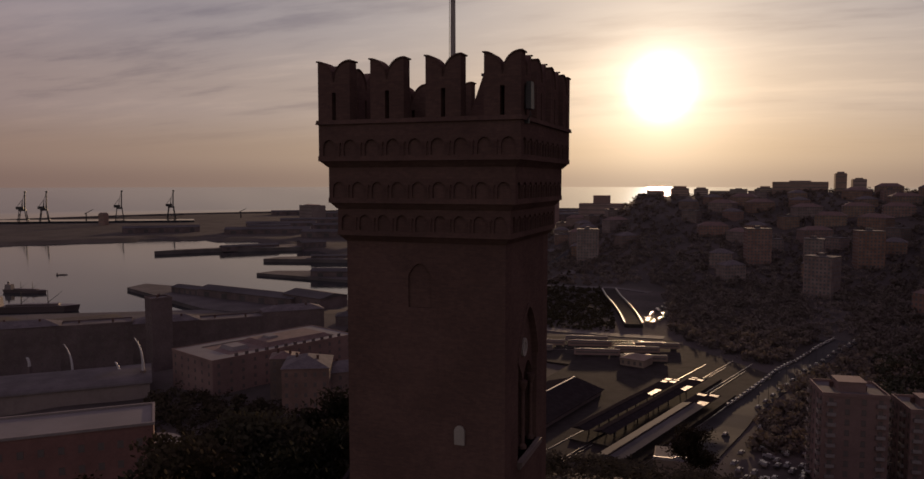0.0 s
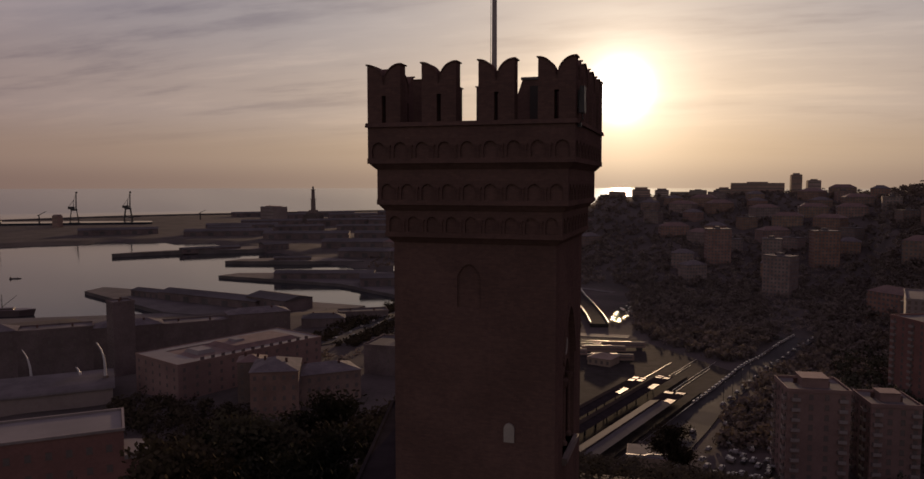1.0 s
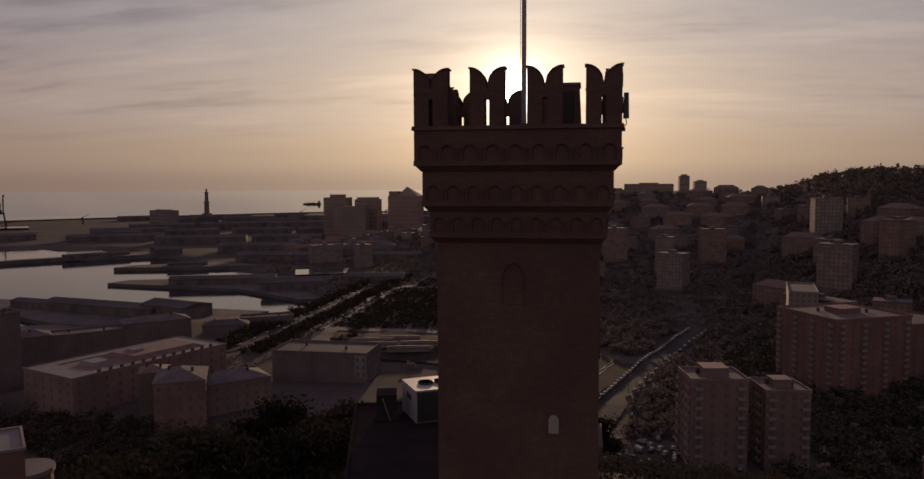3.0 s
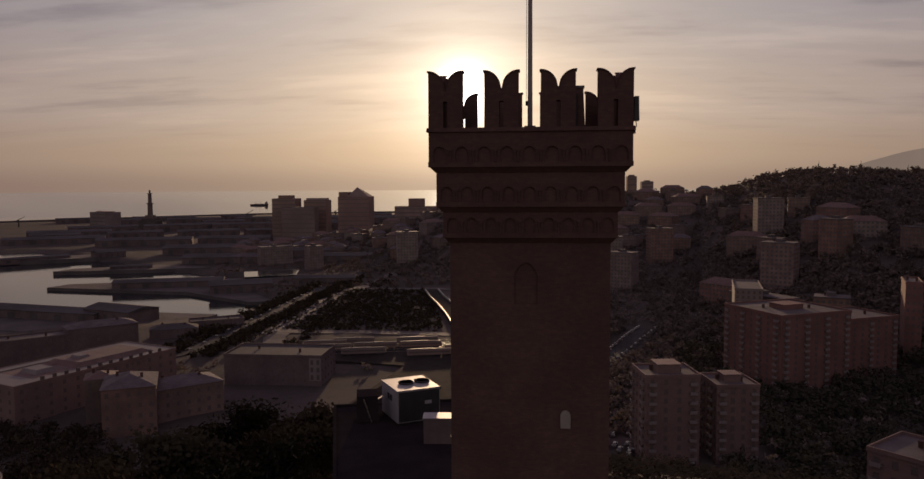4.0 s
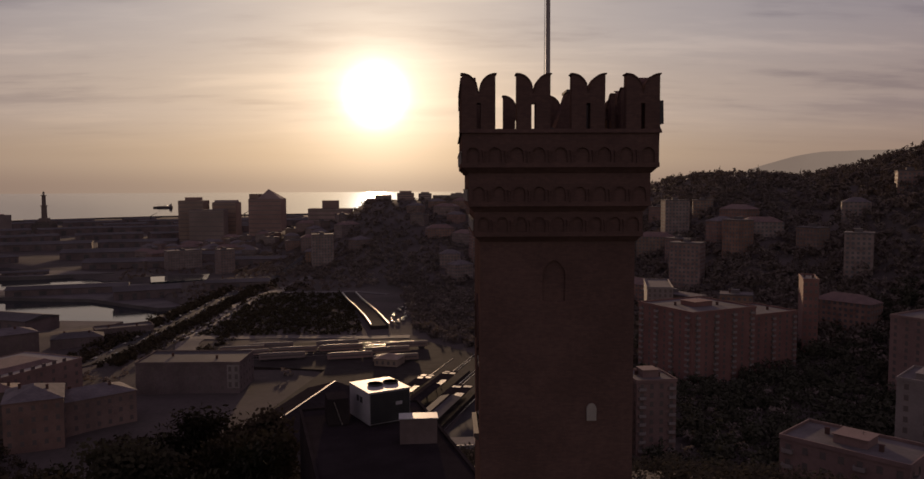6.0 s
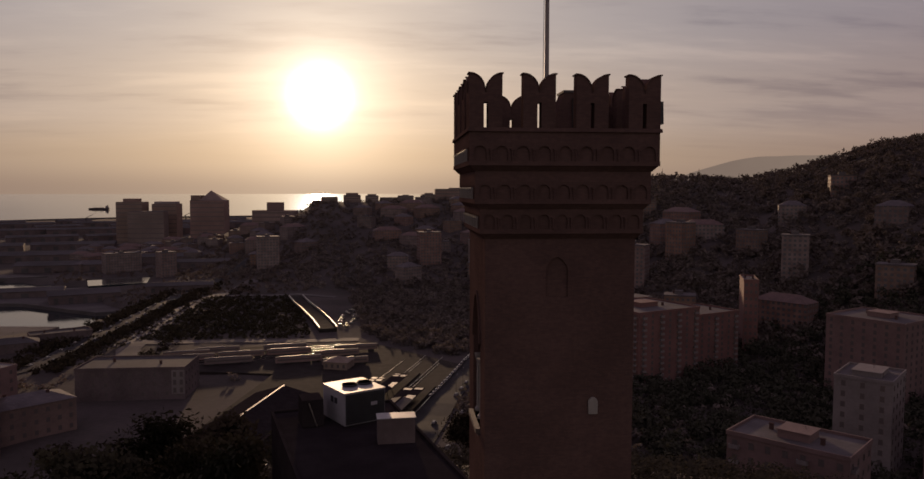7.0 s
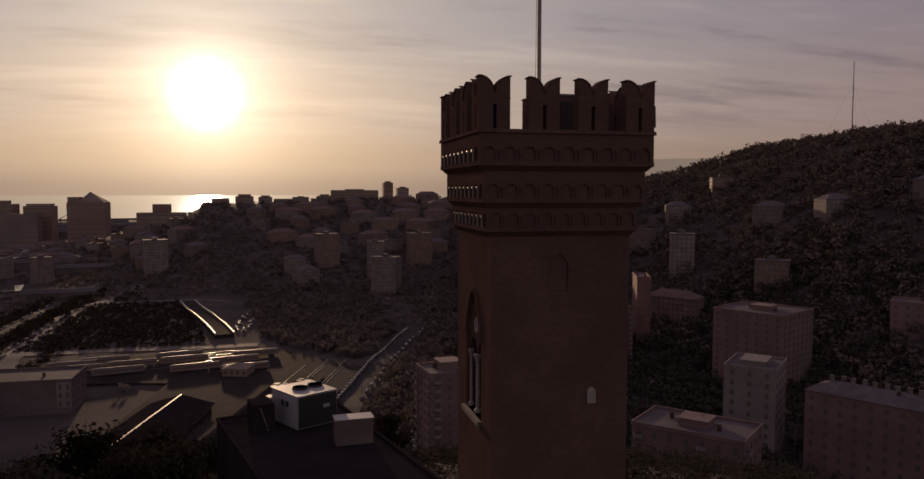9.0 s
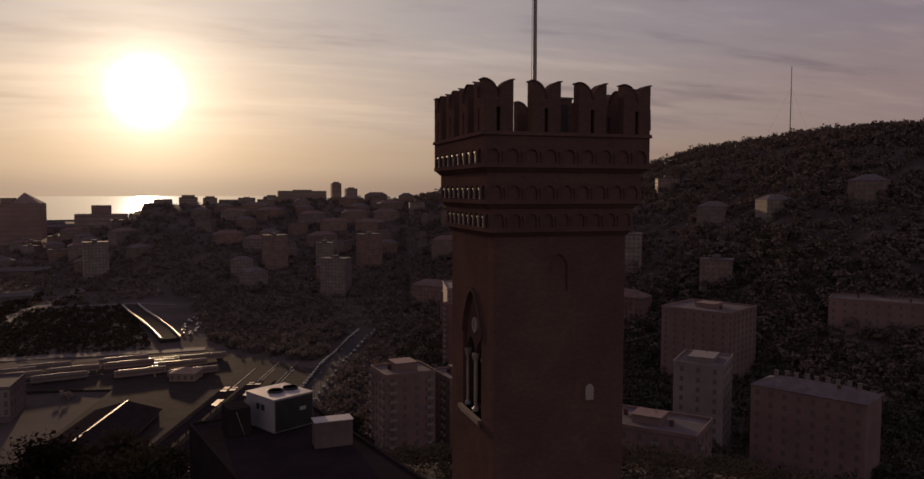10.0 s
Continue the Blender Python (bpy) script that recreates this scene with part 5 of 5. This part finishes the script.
def far_house(w, d, h, roof):
    b = thing("far_house", "plastered apartment house far off on the slope", "house", (0, 0, -300), 0, "hillside houses")
    x, y = w / 2, d / 2
    part("wall", Mesh().box(-x, x, -y, y, -14, h), FACADE, b)
    if roof == "flat":
        part("roof", Mesh().box(-x - 0.3, x + 0.3, -y - 0.3, y + 0.3, h + 0.004, h + 0.9).box(-3, 2, -2, 3, h + 0.904, h + 3.2), BITUMEN, b)
    else:
        part("roof", Mesh().hexa([(-x - 0.4, -y - 0.4, h + 0.004), (x + 0.4, -y - 0.4, h + 0.004), (x + 0.4, y + 0.4, h + 0.004), (-x - 0.4, y + 0.4, h + 0.004)], [(-x + y, -0.2, h + y * 0.55), (x - y, -0.2, h + y * 0.55), (x - y, 0.2, h + y * 0.55), (-x + y, 0.2, h + y * 0.55)]), SLATE if roof == "slate" else TILE, b)
    part("chimney", CHIMNEY, None, b, "", pose(-x * 0.4, 0.5, h + (0.8 if roof == "flat" else y * 0.3)))
    return b


fars = [far_house(*q) for q in ((20, 14, 17, "flat"), (28, 15, 20, "slate"), (18, 16, 28, "flat"), (34, 16, 16, "tile"), (24, 16, 34, "flat"), (44, 15, 24, "flat"), (22, 15, 15, "slate"))]
sites = [(x, y, a, 0) for x, y, a in scatter(400, 780, -24, 57, 34, 230)] + [(x, y, a, 1) for x, y, a in scatter(700, 1150, -12, 55, 40, 230)] + [(x, y, a, 1) for x, y, a in scatter(850, 1400, -22, -8, 34, 70)]
done = set()
for n, (x, y, a, z) in enumerate(sites):
    i = n if n < len(fars) else rng.randrange(len(fars))
    top = np.interp(math.degrees(a), [p[0] for p in RIDGE], [p[1] for p in RIDGE])
    r = math.hypot(x - EYE_X, y - EYE_Y)
    if r > top * (0.80 if math.degrees(a) > 13 else 0.97):
        continue
    if r > top * 0.7:
        i = i if n < len(fars) else rng.choice((0, 3, 6))
    if math.degrees(a) < -4 and r < 1150 and rng.random() < 0.72:
        continue
    if -4 < math.degrees(a) < 12 and r < 700 or -4 < math.degrees(a) < 14 and r < 900 and rng.random() < 0.45 or math.degrees(a) > 22 and r > 600 and rng.random() < 0.45 or math.degrees(a) > 12 and r < 600 and rng.random() < 0.7:
        continue
    m = pose(x, y, ground_z(x, y) - (5 if r > top * 0.7 else 0), 0, 0, -math.degrees(a) + rng.choice((-40, -20, 0, 15, 35)) + rng.uniform(-8, 8))
    # two clearings on the wooded slope
    if math.hypot(x - 336, y - 386) < 12 or math.hypot(x - 374, y - 315) < 12:
        continue
    if i not in done and n < len(fars):
        done.add(i)
        fars[i].matrix_basis = m
    else:
        copy_thing(fars[i], m)

for i, ob in enumerate(fars):
    if i not in done:
        for o in (*ob.children_recursive, ob):
            bpy.data.objects.remove(o)

# ---- trees ----
def tree_meshes(seed, height, spread, leaves=5200):
    r = random.Random(seed)
    t = Mesh()
    ends = []
    t.tube((0, 0, -1.5), (0.15, 0.1, height * 0.45), 0.32, 0.2, 7)
    top = Vector((0.15, 0.1, height * 0.45))
    for i in range(9):
        a, e = 2 * math.pi * i / 9 + r.uniform(-0.3, 0.3), r.uniform(0.25, 1.3)
        l = r.uniform(0.55, 1.0) * spread
        p = top + Vector((math.cos(a) * math.cos(e) * l, math.sin(a) * math.cos(e) * l, math.sin(e) * l * 1.15))
        start = Vector((0.12, 0.08, height * r.uniform(0.3, 0.45)))
        mid = (start + p) / 2 + Vector((r.uniform(-0.4, 0.4), r.uniform(-0.4, 0.4), 0.4))
        t.tube(start, mid, 0.13, 0.09, 5)
        t.tube(mid, p, 0.09, 0.03, 5)
        ends += [p, (mid + p) / 2, p + Vector((r.uniform(-1, 1), r.uniform(-1, 1), r.uniform(-0.3, 0.8)))]
    c = Mesh()
    for i in range(leaves):
        e = r.choice(ends)
        d = Vector((r.gauss(0, 1), r.gauss(0, 1), r.gauss(0, 0.7)))
        p = e + d * spread * 0.17
        s = r.uniform(0.14, 0.34)
        u = Vector((r.gauss(0, 1), r.gauss(0, 1), r.gauss(0, 1))).normalized()
        w = u.orthogonal().normalized() * s * 0.7
        c.quad([p - u * s, p + w, p + u * s, p - w])
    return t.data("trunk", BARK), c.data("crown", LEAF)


TREES = [tree_meshes(1, 8.5, 4.2), tree_meshes(2, 10.5, 5.0), tree_meshes(3, 7.0, 3.6, 4000), tree_meshes(4, 12.0, 4.6)]
rng = random.Random(3)
spots = [(-27, 36), (-31, 30), (-24, 44), (-36, 38), (-40, 30), (-33, 47), (-46, 40), (-28, 55), (-50, 28), (-38, 20), (-22, 24), (-30, 18), (-60, 60), (-48, 68), (-70, 42), (-36, 72), (-80, 70), (-58, 88), (-25, 92), (5, 96), (-64, 20)]
for k, (x, y) in enumerate(spots):
    tr, cr = TREES[rng.randrange(4)]
    b = thing("tree", "dark leafy tree on the castle hill", "tree", (x, y, ground_z(x, y)), rng.uniform(0, 360), "castle hill trees")
    b.scale = [rng.uniform(0.85, 1.2)] * 3
    part("trunk", tr, None, b)
    part("crown", cr, None, b)


def woods(name, label, count, place, mat=HAZEWOODS, leaves=34):
    """Far trees that nobody could count: uneven crowns of leaf tufts in one mesh."""
    r = random.Random(count)
    q = np.random.default_rng(count)
    spots = np.array([place(r) for _ in range(count)])
    n = count * leaves
    size = np.repeat(spots[:, 3], leaves)
    # three to five lobes a crown
    lobes = q.normal(0, 0.42, (count, 5, 3)) * np.array([1, 1, 0.7]) + np.array([0, 0, 0.35])
    pick = lobes[np.repeat(np.arange(count), leaves), q.integers(0, 5, n)]
    d = q.normal(0, 1, (n, 3))
    d /= np.linalg.norm(d, axis=1)[:, None]
    d[:, 2] = np.where(d[:, 2] < -0.4, -d[:, 2], d[:, 2])
    c = np.repeat(spots[:, :3], leaves, 0) + (pick + d * q.uniform(0.25, 0.6, (n, 1))) * size[:, None]
    u = q.normal(0, 1, (n, 3)) * np.array([1, 1, 0.7])
    u /= np.linalg.norm(u, axis=1)[:, None]
    w = np.cross(u, d)
    w /= np.linalg.norm(w, axis=1)[:, None] + 1e-6
    k = (size * q.uniform(0.16, 0.34, n) * math.sqrt(34 / leaves))[:, None]
    v = np.stack([c - u * k, c + w * k * 0.8, c + u * k * 1.1, c - w * k * 0.7], 1).reshape(-1, 3)
    g = Mesh()
    g.v = v.tolist()
    g.f = np.arange(4 * n).reshape(-1, 4).tolist()
    g.mi = [0] * n
    solid(name, g, mat, label, "woods", "stuff")


def ridge_spot(r):
    a = r.uniform(13, 56)
    k = r.uniform(0.34, 1.03) ** 0.7
    rr = np.interp(a, [p[0] for p in RIDGE], [p[1] for p in RIDGE]) * k
    x, y = EYE_X + rr * math.sin(radians(a)), EYE_Y + rr * math.cos(radians(a))
    return x, y, ground_z(x, y) + 1, r.uniform(3.0, 6.5)


def sunward_spot(r):
    a = r.uniform(-17, 13)
    k = r.uniform(0.5, 1.0) ** 0.7
    rr = np.interp(a, [p[0] for p in RIDGE], [p[1] for p in RIDGE]) * k
    x, y = EYE_X + rr * math.sin(radians(a)), EYE_Y + rr * math.cos(radians(a))
    return x, y, ground_z(x, y), r.uniform(2.5, 5.0)


def slope_spot(r):
    while True:
        x, y = r.uniform(-170, 170), r.uniform(5, 230)
        if 105 < math.hypot(x, y - 10) < 195 and not (abs(x) < 7 and abs(y) < 7) and ground_z(x, y) > 16 and all(math.hypot(x - a, y - b) > q * 0.85 for a, b, q in KEEP[:-1]) and not (-19 < x < 2 and 7 < y < 37) and not any(inside(x, y, p) for p in YARD):
            return x, y, ground_z(x, y) + 1, r.uniform(1.6, 3.4)


def park_spot(r):
    while True:
        x, y = r.uniform(-172, -62), r.uniform(462, 652)
        if -172 + (y - 462) * 0.0 < x < -62 - (y - 462) * 0.18:
            return x, y, ground_z(x, y), r.uniform(1.2, 2.6)


def town_spot(r):
    while True:
        x, y = r.uniform(-250, 420), r.uniform(200, 900)
        if (x > -60 or y > 345) and not inside(x, y, BASIN) and not any(inside(x, y, p) for p in YARD) and not inside(x, y, HARBOURSIDE) and all(math.hypot(x - a, y - b) > q for a, b, q in KEEP):
            return x, y, ground_z(x, y), r.uniform(2.0, 4.5)


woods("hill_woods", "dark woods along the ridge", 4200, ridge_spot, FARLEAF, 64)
woods("ridge_trees", "trees between the ridge houses, leaves paled for haze", 1600, sunward_spot)
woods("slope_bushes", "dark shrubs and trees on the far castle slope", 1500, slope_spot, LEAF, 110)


def shrubs(name, label, count, leaves):
    """Near shrubs of many small leaves in one mesh."""
    r = random.Random(8)
    g = Mesh()
    for _ in range(count):
        while True:
            x, y = r.uniform(-85, 85), r.uniform(4, 120)
            if abs(x) < 6 and y < 8 or -19 < x < 2 and 7 < y < 37 or any(math.hypot(x - a, y - b) < q for a, b, q in KEEP[:-1]):
                continue
            break
        z, s = ground_z(x, y), r.uniform(1.0, 2.3)
        for _k in range(leaves):
            a, e, q = r.uniform(0, 6.283), r.uniform(-0.2, 1.5), s * r.uniform(0.55, 1.05)
            px, py, pz = x + q * math.cos(a) * math.cos(e) * 1.2, y + q * math.sin(a) * math.cos(e) * 1.2, z + 0.3 + q * math.sin(e) * 1.3
            l, b, c = r.uniform(0.15, 0.35), r.uniform(0, 6.283), r.uniform(-0.8, 0.8)
            ux, uy, uz = l * math.cos(b), l * math.sin(b), l * c
            wx, wy = -uy * 0.6, ux * 0.6
            g.quad([(px - ux, py - uy, pz - uz), (px + wx, py + wy, pz), (px + ux, py + uy, pz + uz), (px - wx, py - wy, pz)])
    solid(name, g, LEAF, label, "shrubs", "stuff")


shrubs("hill_shrubs", "dark leafy shrubs covering the castle hill", 1500, 110)
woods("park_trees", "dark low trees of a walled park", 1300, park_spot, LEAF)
woods("street_trees", "dark trees between the town houses", 3000, town_spot, HAZEWOODS, 50)


def valley_spot(r):
    a, rr = radians(r.uniform(-5, 15)), r.uniform(290, 760)
    x, y = EYE_X + rr * math.sin(a), EYE_Y + rr * math.cos(a)
    return (x, y, ground_z(x, y), r.uniform(2.5, 5.5)) if not inside(x, y, YARD[0]) and not inside(x, y, YARD[2]) and abs(x - np.interp(y, (225, 310, 397, 480), (-5, 15, 43, 75))) > 12 else valley_spot(r)


woods("valley_woods", "dark woods in the valley below the ridge", 1500, valley_spot, HAZEWOODS, 60)


def avenue_spot(r):
    y = r.uniform(378, 760)
    if r.random() < 0.62:
        x = r.choice((-222, -217, -214, -195, -191, -188)) + r.gauss(0, 1.6)
    else:
        x = r.uniform(-232, -142)
        if min(abs(x + 205), abs(x + 172) - 4) < 9:
            x -= 16
    return x, y, ground_z(x, y), r.uniform(1.6, 3.4)


woods("avenue_trees", "dark trees lining the harbour avenue", 1200, avenue_spot, LEAF)


def port_spot(r):
    while True:
        a, rr = radians(r.uniform(-24, -6)), r.uniform(720, 1250)
        x, y = EYE_X + rr * math.sin(a), EYE_Y + rr * math.cos(a)
        if ground_z(x, y) > 2 and math.hypot(x + 306, y - 812) > 60:
            return x, y, ground_z(x, y), r.uniform(1.5, 3.6)


woods("port_trees", "dark trees and bushes between the port sheds", 900, port_spot)


def garden_spot(r):
    while True:
        x, y = r.uniform(60, 340), r.uniform(95, 430)
        if all(math.hypot(x - a, y - b) > q for a, b, q in KEEP) and not any(inside(x, y, p) for p in YARD):
            return x, y, ground_z(x, y) + 1, r.uniform(2.5, 6.0)


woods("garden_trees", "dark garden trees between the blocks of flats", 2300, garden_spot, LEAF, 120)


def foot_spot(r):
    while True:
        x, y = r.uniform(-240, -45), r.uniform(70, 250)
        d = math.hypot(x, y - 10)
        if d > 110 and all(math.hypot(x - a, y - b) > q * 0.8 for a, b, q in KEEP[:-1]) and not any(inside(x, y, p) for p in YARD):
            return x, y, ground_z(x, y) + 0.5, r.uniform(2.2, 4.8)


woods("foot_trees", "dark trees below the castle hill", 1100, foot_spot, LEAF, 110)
